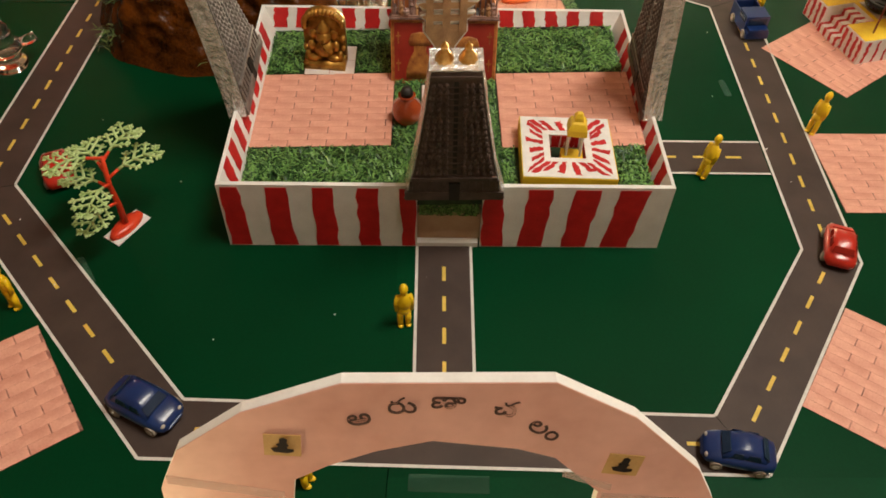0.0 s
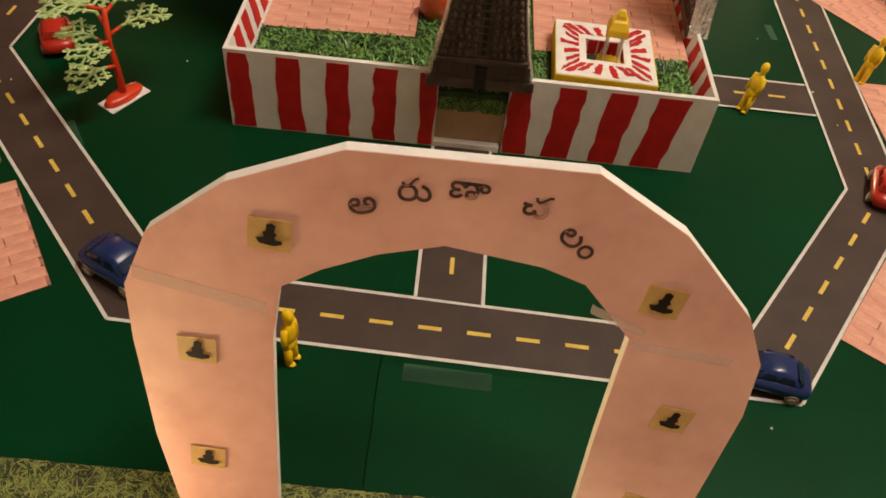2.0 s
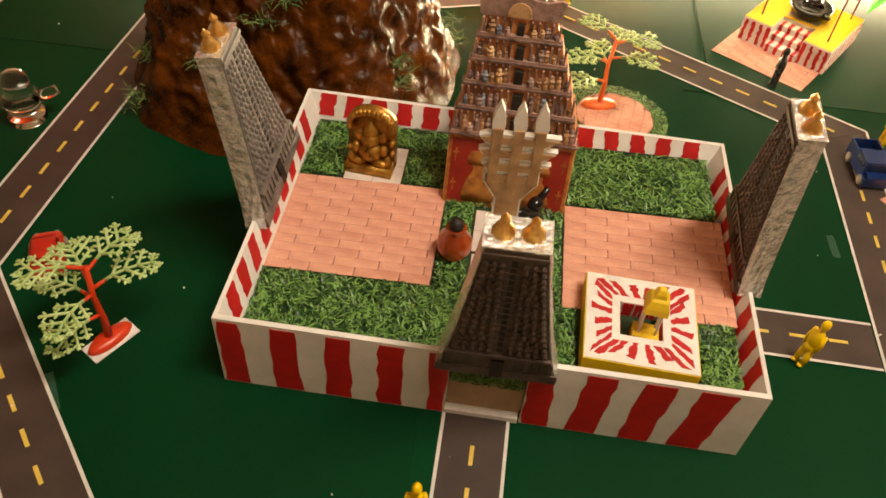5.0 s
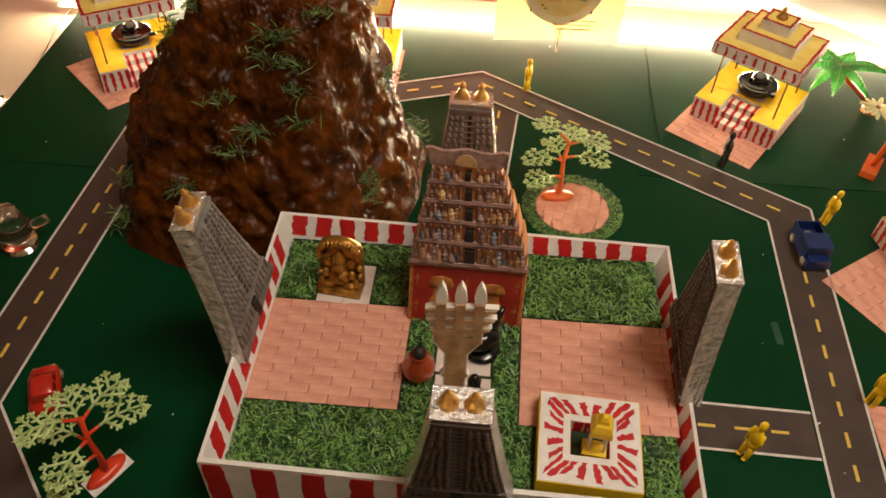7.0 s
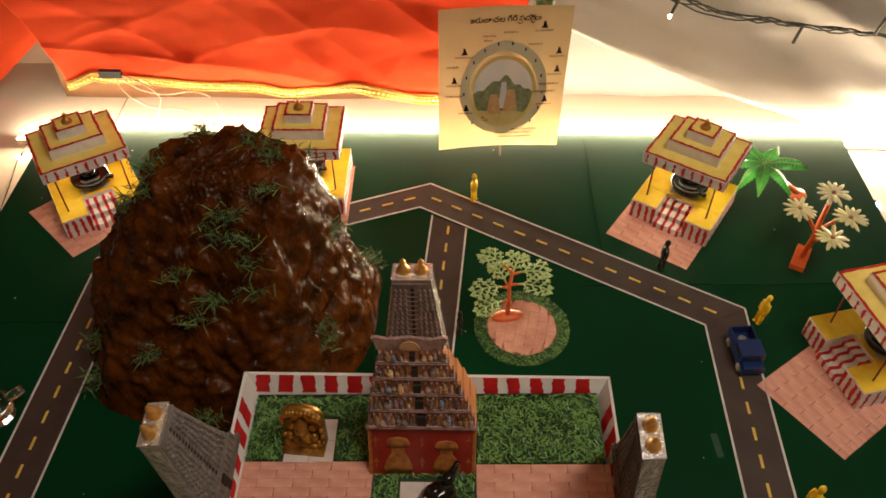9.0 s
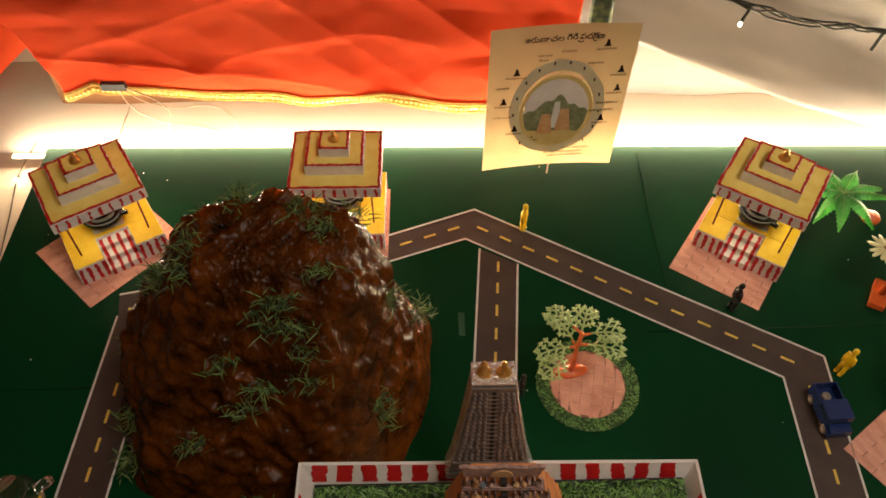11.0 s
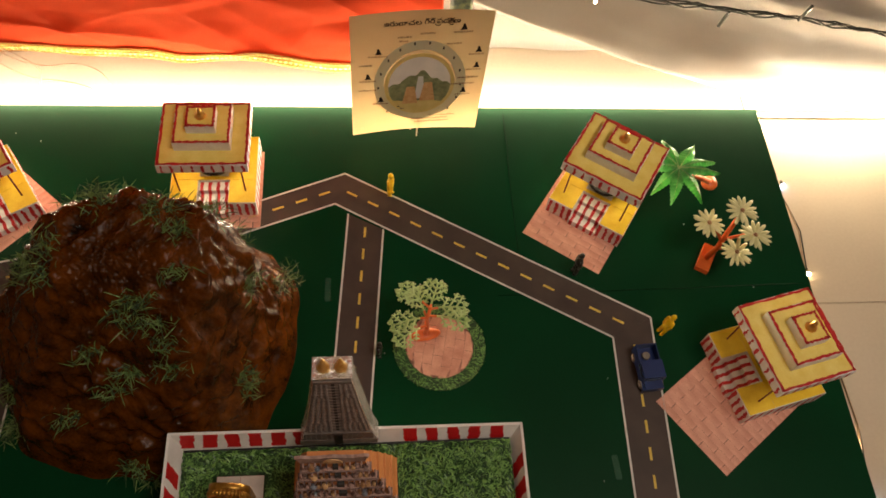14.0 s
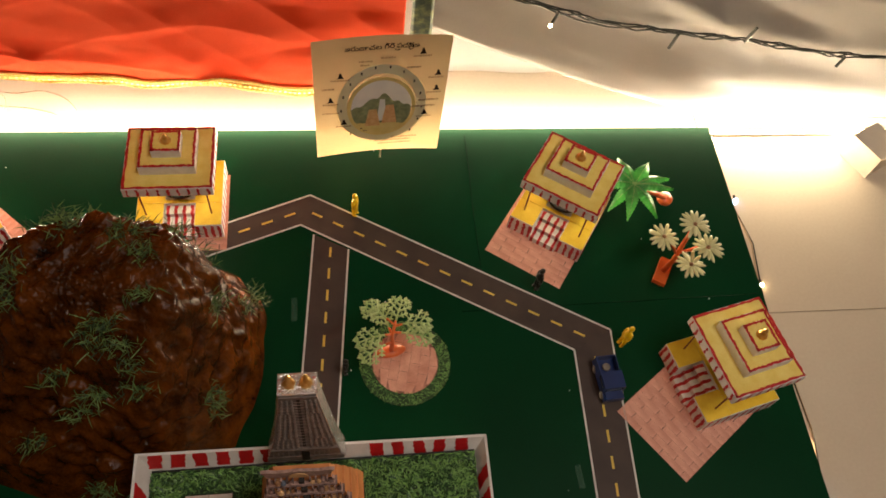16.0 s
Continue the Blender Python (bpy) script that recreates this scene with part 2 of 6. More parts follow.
# ---- mesh helpers ----
def finish(bm, bevel=0.0, segments=2):
    if bevel:
        edges = [e for e in bm.edges if len(e.link_faces) == 2 and e.calc_face_angle(0) > 0.6]
        bmesh.ops.bevel(bm, geom=edges, offset=bevel, segments=segments, affect="EDGES", clamp_overlap=True)
    return bm


def to_mesh(name, bm, mat, smooth=False):
    bmesh.ops.recalc_face_normals(bm, faces=bm.faces)
    me = bpy.data.meshes.new(name)
    bm.to_mesh(me)
    bm.free()
    me.materials.append(mat)
    if smooth:
        for poly in me.polygons:
            poly.use_smooth = True
    return me


def part(name, bm, mat, parent, label="", smooth=False, m=None):
    ob = new(name, to_mesh(name, bm, mat, smooth))
    ob.parent = parent
    if m is not None:
        ob.matrix_basis = m
    return tagged(ob, label)


def thing(name, m, label, category, group="", kind=""):
    ob = new(name)
    ob.empty_display_size = 0.02
    ob.matrix_basis = m
    return tagged(ob, label, category, group, kind)


def solo(name, bm, mat, m, label, category, group="", kind="", smooth=False):
    ob = new(name, to_mesh(name, bm, mat, smooth))
    ob.matrix_basis = m
    return tagged(ob, label, category, group, kind)


def box(bm, x0, x1, y0, y1, z0, z1):
    v = [bm.verts.new((x, y, z)) for z in (z0, z1) for y in (y0, y1) for x in (x0, x1)]
    for f in ((0, 2, 3, 1), (4, 5, 7, 6), (0, 1, 5, 4), (2, 6, 7, 3), (0, 4, 6, 2), (1, 3, 7, 5)):
        bm.faces.new([v[i] for i in f])
    return bm


def slab(bm, points, offset):
    """A plate: the outline (3D points in one plane) pushed along offset."""
    a = [bm.verts.new(p) for p in points]
    b = [bm.verts.new(Vector(p) + Vector(offset)) for p in points]
    bm.faces.new(a)
    bm.faces.new(b[::-1])
    for i in range(len(a)):
        j = (i + 1) % len(a)
        bm.faces.new((a[i], b[i], b[j], a[j]))
    return bm


def flat(bm, points, z, h=0.0003):
    return slab(bm, [(x, y, z) for x, y in points], (0, 0, h))


def lathe(bm, profile, seg=20, at=(0, 0, 0), turn=None):
    """Turns (radius, height) pairs about the upright axis."""
    rings = []
    turn = turn or Matrix.Identity(3)
    for r, z in profile:
        if r < 1e-6:
            rings.append([bm.verts.new(Vector(at) + turn @ Vector((0, 0, z)))])
        else:
            rings.append([bm.verts.new(Vector(at) + turn @ Vector((r * math.cos(math.tau * i / seg), r * math.sin(math.tau * i / seg), z))) for i in range(seg)])
    for a, b in zip(rings, rings[1:]):
        for i in range(seg):
            j = (i + 1) % seg
            face = [a[i % len(a)], a[j % len(a)], b[j % len(b)], b[i % len(b)]]
            face = list(dict.fromkeys(face))
            if len(face) > 2:
                bm.faces.new(face)
    for ring in (rings[0], rings[-1]):
        if len(ring) > 2:
            bm.faces.new(ring)
    return bm


def tube(bm, points, radius, seg=8, taper=1.0):
    points = [Vector(p) for p in points]
    rings = []
    for i, p in enumerate(points):
        way = (points[min(i + 1, len(points) - 1)] - points[max(i - 1, 0)]).normalized()
        side = way.cross(Vector((0, 0, 1)) if abs(way.z) < 0.9 else Vector((0, 1, 0))).normalized()
        over = side.cross(way)
        r = radius * (1 + (taper - 1) * i / max(1, len(points) - 1))
        rings.append([bm.verts.new(p + r * (math.cos(math.tau * k / seg) * side + math.sin(math.tau * k / seg) * over)) for k in range(seg)])
    for a, b in zip(rings, rings[1:]):
        for k in range(seg):
            bm.faces.new((a[k], a[(k + 1) % seg], b[(k + 1) % seg], b[k]))
    bm.faces.new(rings[0][::-1])
    bm.faces.new(rings[-1])
    return bm


def ball(bm, at, size, seg=14, turn=None):
    m = Matrix.Translation(at) @ (turn.to_4x4() if turn else Matrix.Identity(4)) @ Matrix.Diagonal((*size, 1))
    bmesh.ops.create_uvsphere(bm, u_segments=seg, v_segments=max(6, seg // 2 + 2), radius=1.0, matrix=m)
    return bm


def rough_quad(bm, p0, p1, q0, q1, normal, proud, rng, steps=7, wobble=0.0012):
    """A brushed stripe from edge p0-p1 to edge q0-q1 with uneven long sides."""
    p0, p1, q0, q1, normal = (Vector(v) for v in (p0, p1, q0, q1, normal))
    left, right = [], []
    for i in range(steps + 1):
        f = i / steps
        a, b = p0.lerp(q0, f), p1.lerp(q1, f)
        d = (b - a).normalized()
        across = wobble or 0.28 * (b - a).length
        left.append(a + d * rng.uniform(-across, across))
        right.append(b + d * rng.uniform(-across, across))
    return slab(bm, [v + normal * 0.0001 for v in left + right[::-1]], normal * proud)


def letters(text, size, depth, bold=0.0):
    """Mesh data of a short text in the built-in font, centred."""
    curve = bpy.data.curves.new("letters", "FONT")
    curve.body, curve.size, curve.extrude, curve.align_x, curve.align_y = text, size, depth, "CENTER", "CENTER"
    curve.resolution_u, curve.offset = 3, bold
    ob = bpy.data.objects.new("letters", curve)
    scene.collection.objects.link(ob)
    bpy.context.view_layer.update()
    me = bpy.data.meshes.new_from_object(ob.evaluated_get(bpy.context.evaluated_depsgraph_get()))
    bpy.data.objects.remove(ob)
    return me


def lettering(name, text, size, mat, parent, m, label="", bold=0.0):
    me = letters(text, size, 0.00012, bold)
    me.materials.clear()
    me.materials.append(mat)
    ob = new(name, me)
    ob.parent, ob.matrix_basis = parent, m
    return tagged(ob, label)


def raw(name, bm, mat, parent, label="", kind=""):
    """Open blades: no change of normals."""
    me = bpy.data.meshes.new(name)
    bm.to_mesh(me)
    bm.free()
    me.materials.append(mat)
    ob = new(name, me)
    ob.parent = parent
    return tagged(ob, label, kind=kind)


# ---- room ----
FLOOR_Z = -0.03


def build_room():
    bm = box(bmesh.new(), -2.2, 2.2, -2.2, 1.05, FLOOR_Z - 0.1, FLOOR_Z - 0.003)
    floor = solo("floor", bm, GROUT, pose(0, 0, 0), "cream glazed floor tiles with thin dark joints", "floor", kind="structure")
    tile = to_mesh("floor_tile", finish(box(bmesh.new(), 0.0, 0.597, 0.0, 0.597, -0.003, 0.0), 0.001, 1), FLOOR_TILE)
    for i in range(-4, 4):
        for j in range(-5, 2):
            x0, y0 = 0.05 + 0.6 * i, 0.482 + 0.6 * j
            if x0 < -2.2 or y0 < -2.2 or x0 > 1.6 or y0 + 0.6 > 1.09:
                continue
            ob = new("floor_tile", tile)
            ob.parent, ob.location = floor, (x0, y0, FLOOR_Z)
    for name, a in (("wall_back", (-2.3, 2.3, 1.05, 1.15)), ("wall_front", (-2.3, 2.3, -2.3, -2.2)), ("wall_left", (-2.3, -2.2, -2.2, 1.05)), ("wall_right", (2.2, 2.3, -2.2, 1.05))):
        solo(name, box(bmesh.new(), *a, FLOOR_Z - 0.1, 2.4), WALL, pose(0, 0, 0), "plain cream painted room wall", "wall", kind="structure")
    solo("ceiling", box(bmesh.new(), -2.3, 2.3, -2.3, 1.15, 2.4, 2.5), WALL, pose(0, 0, 0), "plain pale room ceiling", "ceiling", kind="structure")
    lamp = thing("ceiling_light", pose(0.8, -0.2, 2.4), "long white ceiling tube lamp on a bracket", "lamp")
    part("bracket", finish(box(bmesh.new(), -0.62, 0.62, -0.04, 0.04, -0.05, 0.0), 0.006), PAPER, lamp)
    part("tube", tube(bmesh.new(), [(-0.6, 0, -0.075), (0.6, 0, -0.075)], 0.016, 12), TUBE, lamp, smooth=True)


build_room()


def cloth_sheet(bm, x0, x1, nx, nz, bottom, top, depth):
    """A hanging cloth: bottom(x), top(x) heights and depth(x, z) folds."""
    rows = []
    for i in range(nx + 1):
        x = x0 + (x1 - x0) * i / nx
        lo, hi = bottom(x), top(x)
        rows.append([bm.verts.new((x, depth(x, lo + (hi - lo) * k / nz), lo + (hi - lo) * k / nz)) for k in range(nz + 1)])
    for a, b in zip(rows, rows[1:]):
        for k in range(nz):
            bm.faces.new((a[k], b[k], b[k + 1], a[k + 1]))
    bmesh.ops.solidify(bm, geom=bm.faces[:], thickness=0.0015)
    return bm


def hem(x):
    knots = (-0.64, -0.605, -0.566, -0.452, -0.337, -0.259, -0.141, 0.0, 0.14)
    return float(np.interp(x, knots, (0.024, 0.034, 0.056, 0.037, 0.033, 0.022, 0.040, 0.022, 0.010))) + 0.003 * math.sin(x * 37)


def hang(x, z):
    p = Vector((x * 3.2, z * 5.0, 0.3))
    back = 0.889 - 0.016 * min(1.0, max(0.0, (x + 0.2) / 0.3))
    sag = 0.008 * noise.noise(p) + 0.005 * noise.noise(p * 2.7) + 0.002 * noise.noise(p * 9)
    crease = 0.010 * abs(noise.noise(Vector((x * 2.2 + z * 3, z * 13 - x * 1.5, 4.0))))
    for k, (ax, az, bx, bz) in enumerate(((1.2, 9.0, 3.0, -1.0), (3.5, 5.0, 4.0, 5.0), (-2.0, 7.0, 6.0, 2.5))):
        ridge = 1 - abs(noise.noise(Vector((x * ax + z * az, x * bx * 0.35 + z * bz * 0.35, 2.0 + 3 * k))))
        crease += (0.0055, 0.004, 0.004)[k] * ridge ** 9
    return back + sag - crease


def build_backdrop():
    cloth = thing("orange_cloth", pose(0, 0, 0), "orange-red satin cloth with a gold sequin hem hung behind", "cloth")
    bm = cloth_sheet(bmesh.new(), -0.615, 0.135, 300, 200, hem, lambda x: 0.62, hang)
    for v in bm.verts:
        v.co.x -= 0.32 * max(0.0, v.co.z - 0.05) * min(1.0, max(0.0, (-0.45 - v.co.x) / 0.16))
    part("fabric", bm, CLOTH, cloth, smooth=True)
    bm = cloth_sheet(bmesh.new(), -0.615, 0.135, 150, 3, lambda x: hem(x) - 0.006, lambda x: hem(x) + 0.012, lambda x, z: hang(x, z) - 0.003)
    part("gold_trim", bm, TRIM, cloth, "gold sequin trim along the hem", smooth=True)
    sequins = bmesh.new()
    for k in range(300):
        x = -0.612 + 0.744 * k / 299
        for dz, w in ((-0.0035, 0.0012), (0.008, 0.0012), (0.002, 0.0026)):
            if w > 0.002 and k % 3:
                continue
            z = hem(x) + dz
            y = hang(x, z) - 0.0042
            tip = sequins.verts.new((x, y - 0.001, z))
            rim = [sequins.verts.new((x + w * math.cos(a * math.tau / 6), y, z + w * math.sin(a * math.tau / 6))) for a in range(6)]
            for a in range(6):
                sequins.faces.new((tip, rim[a], rim[(a + 1) % 6]))
    raw("sequin", sequins, GOLD_FOIL, cloth, "gold sequins sewn on the trim", kind="stuff")
    side = thing("red_side_cloth", pose(0, 0, 0), "red cloth hanging at the side wall", "cloth")
    part("fabric", cloth_sheet(bmesh.new(), -1.3, -0.59, 50, 20, lambda x: FLOOR_Z + 0.001 + max(0.0, 0.85 * (x + 0.8)), lambda x: 0.65, lambda x, z: 0.955 + 0.012 * noise.noise((x * 9, z * 5, 1.0))), CLOTH, side, smooth=True)

    def lap(x):
        return max(FLOOR_Z + 0.002, float(np.interp(x, (0.1, 0.2, 0.3, 0.4, 0.5, 0.6, 0.72, 1.6), (0.22, 0.164, 0.115, 0.07, 0.034, 0.004, -0.03, -0.03))))

    def swag(x, z):
        u = max(0.0, z - lap(x))
        f = min(1.0, u / 0.13)
        fold = 0.008 * math.sin(u * 40 + x * 6 + 0.6) + 0.004 * math.sin(u * 83 + x * 15)
        for k in range(2):
            fold -= 0.010 * (1 - abs(noise.noise(Vector((x * 1.6 + k * 3, (z + (0.32 - 0.2 * k) * x) * 8, 5.0 + k))))) ** 7
        return 0.856 + 0.045 * f * f * (3 - 2 * f) + fold * f + 0.012 * noise.noise((x * 4, z * 6, 2.0)) + 0.006 * noise.noise((x * 5 + z * 9, z * 18 + x * 6, 7.0)) + 0.003 * noise.noise((x * 14 + z * 20, z * 40 + x * 9, 3.0))

    sheet = thing("white_cloth", pose(0, 0, 0), "white cloth hanging down to the floor behind the board", "cloth")
    part("fabric", cloth_sheet(bmesh.new(), 0.10, 1.5, 80, 30, lambda x: FLOOR_Z + 0.001, lambda x: 0.75, lambda x, z: 0.965 + 0.007 * noise.noise((x * 5, z * 7, 2.0)) + 0.003 * math.sin(x * 31 + z * 9)), SHEET, sheet, smooth=True)
    over = thing("white_drape", pose(0, 0, 0), "white cloth draped in loose slanting folds over another", "cloth")
    part("fabric", cloth_sheet(bmesh.new(), 0.158, 1.5, 150, 90, lap, lambda x: 0.72, swag), SHEET, over, smooth=True)
    band = thing("green_ribbon", pose(0, 0, 0), "narrow green printed ribbon hanging beside the orange cloth", "ribbon")
    part("fabric", cloth_sheet(bmesh.new(), 0.141, 0.172, 6, 30, lambda x: 0.15, lambda x: 0.72, lambda x, z: 0.848 + 0.002 * math.sin(z * 40 + x * 60)), BLADE_DRY, band, smooth=True)
    # the backing's dark tan carries the shade below the orange cloth
    back = thing("cream_backing", pose(0, 0, 0), "beige backing hanging behind the orange cloth, coloured darker for the shade there", "cloth")
    part("fabric", cloth_sheet(bmesh.new(), -0.66, 0.10, 60, 12, lambda x: FLOOR_Z + 0.001, lambda x: 0.3, lambda x, z: 0.945 + 0.006 * noise.noise((x * 6, z * 6, 5.0))), SHADED_BACK, back, smooth=True)


build_backdrop()

# ---- board ----
BX0, BX1, BY0, BY1 = -0.634, 0.65, -0.354, 0.812


def build_board():
    board = thing("display_board", pose(0, 0, 0), "large display board covered with dark green paper sheets", "board", kind="structure")
    part("core", finish(box(bmesh.new(), BX0 + 0.001, BX1 - 0.001, BY0 + 0.001, BY1 - 0.001, FLOOR_Z, -0.0012), 0.001, 1), CARD, board, "brown cardboard core showing at the edges")
    part("green_sheet", finish(box(bmesh.new(), BX0, BX1, BY0, BY1, -0.001, 0.0), 0.0004, 1), GREEN, board, "dark green paper sheet")
    # overlapping sheet edges and strips of clear tape
    rng = random.Random(4)
    for x0, x1, y0, y1 in ((-0.046, 0.6, -0.322, -0.232), (-0.044, -0.026, -0.166, -0.002)):
        part("sheet_patch", finish(box(bmesh.new(), x0, x1, y0, y1, 0.0, 0.0004)), GREEN_PATCH, board, "lighter green overlapping sheet")
    for x, y, w, h, a in ((0.3, -0.075, 0.012, 0.04, -35), (0.0, -0.237, 0.06, 0.014, -2), (-0.326, -0.034, 0.036, 0.012, -56), (0.327, 0.25, 0.008, 0.03, 3), (-0.03, 0.5, 0.008, 0.035, 0)):
        part("clear_tape", finish(box(bmesh.new(), -w / 2, w / 2, -h / 2, h / 2, 0.0, 0.0002)), TAPE, board, "strip of clear sticky tape", m=pose(x, y, 0.0004, 0, 0, a))
    for x, y0, y1 in ((-0.045, -0.32, -0.17), (0.235, 0.52, 0.8)):
        part("sheet_edge", tube(bmesh.new(), [(x + rng.uniform(-0.001, 0.001), y0 + (y1 - y0) * i / 8, 0.0002) for i in range(9)], 0.0005, 5), SEAM, board)
    for x0, x1, y in ((0.2, 0.64, 0.487), (-0.62, -0.2, 0.41)):
        part("sheet_edge", tube(bmesh.new(), [(x0 + (x1 - x0) * i / 12, y + 0.012 * i / 12 + rng.uniform(-0.0006, 0.0006), 0.0002) for i in range(13)], 0.0006, 5), SEAM, board)
    # scattered crumbs of foam
    crumbs = bmesh.new()
    for i in range(46):
        ball(crumbs, (rng.uniform(-0.6, 0.62), rng.uniform(-0.3, 0.78), 0.0006), (rng.uniform(0.0005, 0.0011),) * 3, 6)
    solo("crumbs", crumbs, FOAM, pose(0, 0, 0), "tiny white foam crumbs scattered on the green sheet", "crumbs", kind="stuff")


build_board()


def grass_blades(bm, n, x0, x1, y0, y1, z, length, width, lift, rng):
    for i in range(n):
        x, y, a = rng.uniform(x0, x1), rng.uniform(y0, y1), rng.uniform(0, math.tau)
        ln, w = length * rng.uniform(0.6, 1.5), width * rng.uniform(0.7, 1.3)
        d, s = Vector((math.cos(a), math.sin(a), 0)), Vector((-math.sin(a), math.cos(a), 0))
        b = Vector((x, y, z + rng.uniform(0, lift)))
        mid = b + d * ln * 0.55 + Vector((0, 0, rng.uniform(0.3, 1.0) * lift)) + s * rng.uniform(-0.2, 0.2) * ln
        tip = b + d * ln + Vector((0, 0, rng.uniform(0, 0.9) * lift)) + s * rng.uniform(-0.4, 0.4) * ln
        tip.x, tip.y = min(max(tip.x, x0), x1), min(max(tip.y, y0), y1)
        mid.x, mid.y = min(max(mid.x, x0), x1), min(max(mid.y, y0), y1)
        v = [bm.verts.new(p) for p in (b - s * w / 2, b + s * w / 2, mid + s * w / 2, mid - s * w / 2, tip)]
        bm.faces.new((v[0], v[1], v[2], v[3]))
        bm.faces.new((v[3], v[2], v[4]))
    return bm


strip = thing("grass_strip", pose(0, 0, 0), "printed grass paper strip along the board's front edge", "paper strip")
part("paper", box(bmesh.new(), BX0 + 0.002, BX1 - 0.002, BY0 + 0.001, -0.323, 0.0004, 0.0009), SOIL, strip)
raw("grass_print", grass_blades(bmesh.new(), 10000, BX0 + 0.003, BX1 - 0.003, BY0 + 0.002, -0.3235, 0.001, 0.0105, 0.0007, 0.0008, random.Random(7)), BLADE_DRY, strip, kind="stuff")


# ---- roads ----
def build_road(outer, inner, z, caps=(False, False), label="printed road strip with white edges and yellow dashes"):
    """A strip between an outer and an inner edge, each from start to end."""
    (ax, ay), (bx, by) = outer
    (cx, cy), (dx, dy) = inner
    road = thing("road", pose(0, 0, 0), label, "road", "roads on the board", "structure")
    part("road_surface", flat(bmesh.new(), [(ax, ay), (bx, by), (dx, dy), (cx, cy)], z, 0.0003), ASPHALT, road)
    top = z + 0.0003

    def stripe(name, p, q, w, mat):
        p, q = Vector((*p, 0)), Vector((*q, 0))
        s = (q - p).normalized().cross(Vector((0, 0, 1))) * w / 2
        part(name, flat(bmesh.new(), [(v.x, v.y) for v in (p - s, p + s, q + s, q - s)], top, 0.0002), mat, road)

    stripe("edge_line", (ax, ay), (bx, by), 0.0026, LINE)
    stripe("edge_line", (cx, cy), (dx, dy), 0.0026, LINE)
    p, q = Vector(((ax + cx) / 2, (ay + cy) / 2)), Vector(((bx + dx) / 2, (by + dy) / 2))
    run, way = (q - p).length, (q - p).normalized()
    n = int(run / 0.0345)
    for i in range(n):
        s = (run - n * 0.0345) / 2 + 0.0345 * i + 0.009
        stripe("dash", p + way * s, p + way * (s + 0.0165), 0.0032, DASH)


O_BL, O_BR, O_R, O_RB, O_A, O_L2, O_L = (-0.233, -0.217), (0.241, -0.231), (0.389, -0.018), (0.407, 0.45), (-0.008, 0.688), (-0.255, 0.592), (-0.478, 0.062)
I_BL, I_BR, I_R, I_RB, I_A, I_L2, I_L = (-0.209, -0.166), (0.212, -0.18), (0.338, -0.001), (0.35, 0.422), (-0.022, 0.636), (-0.25, 0.55), (-0.424, 0.077)
build_road((O_BL, O_BR), (I_BL, I_BR), 0.0005)
build_road((O_BR, O_R), (I_BR, I_R), 0.0010)
build_road((O_R, O_RB), (I_R, I_RB), 0.0005)
build_road((O_RB, O_A), (I_RB, I_A), 0.0010)
build_road((O_A, O_L2), (I_A, I_L2), 0.0005)
build_road((O_L2, (-0.464, 0.547)), (I_L2, (-0.455, 0.497)), 0.0006)
build_road(((-0.459, 0.514), O_L), ((-0.404, 0.511), I_L), 0.0011)
build_road((O_L, O_BL), (I_L, I_BL), 0.0005)
build_road(((-0.027, -0.171), (-0.026, -0.001)), ((0.022, -0.173), (0.024, -0.001)), 0.0010)
build_road(((-0.0275, 0.296), (-0.003, 0.619)), ((0.0225, 0.296), (0.046, 0.593)), 0.0005)
build_road(((0.203, 0.153), (0.339, 0.153)), ((0.203, 0.103), (0.338, 0.103)), 0.0012)


# ---- printed brick mats ----
BRICK_MESH = {}


def bricks_on(parent, w, d, top, bw=0.037, bh=0.0096):
    """Running-bond bricks over a w by d sheet, each a piece."""
    rows = max(1, round(d / bh))
    bh = d / rows
    for j in range(rows):
        x = -w / 2 - (bw / 2 if j % 2 else 0.0)
        while x < w / 2 - 0.002:
            x0, x1 = max(x, -w / 2), min(x + bw, w / 2)
            if x1 - x0 > 0.003:
                key = round(x1 - x0, 4), round(bh, 5)
                if key not in BRICK_MESH:
                    a, b = (x1 - x0) / 2 - 0.00055, bh / 2 - 0.00012
                    BRICK_MESH[key] = to_mesh("brick", box(bmesh.new(), -a, a, -b, b, 0.0, 0.0002), BRICK)
                ob = new("brick", BRICK_MESH[key])
                ob.parent, ob.location = parent, ((x0 + x1) / 2, -d / 2 + (j + 0.5) * bh, top)
            x += bw


def brick_mat(name, x, y, z, turn, w, d, label, tilt=0.0):
    mat = thing(name, pose(x, y, z, 0, tilt, turn), label, "paper mat", "printed brick mats")
    part("sheet", box(bmesh.new(), -w / 2, w / 2, -d / 2, d / 2, 0.0, 0.0005), BRICK_JOINT, mat)
    bricks_on(mat, w, d, 0.0005)
    return mat


# ---- compound with striped walls ----
TURF_Z, WALL_Z, CX, CY0, CY1 = 0.0565, 0.077, 0.2, 0.0, 0.288
T = 0.0042
FOOT, RIM = 0.0135, 0.0028
TURF_RISE = 0.033


def turf_z(x):
    return TURF_Z + TURF_RISE * x


def shear(bm):
    for v in bm.verts:
        v.co.z += TURF_RISE * v.co.x
    return bm



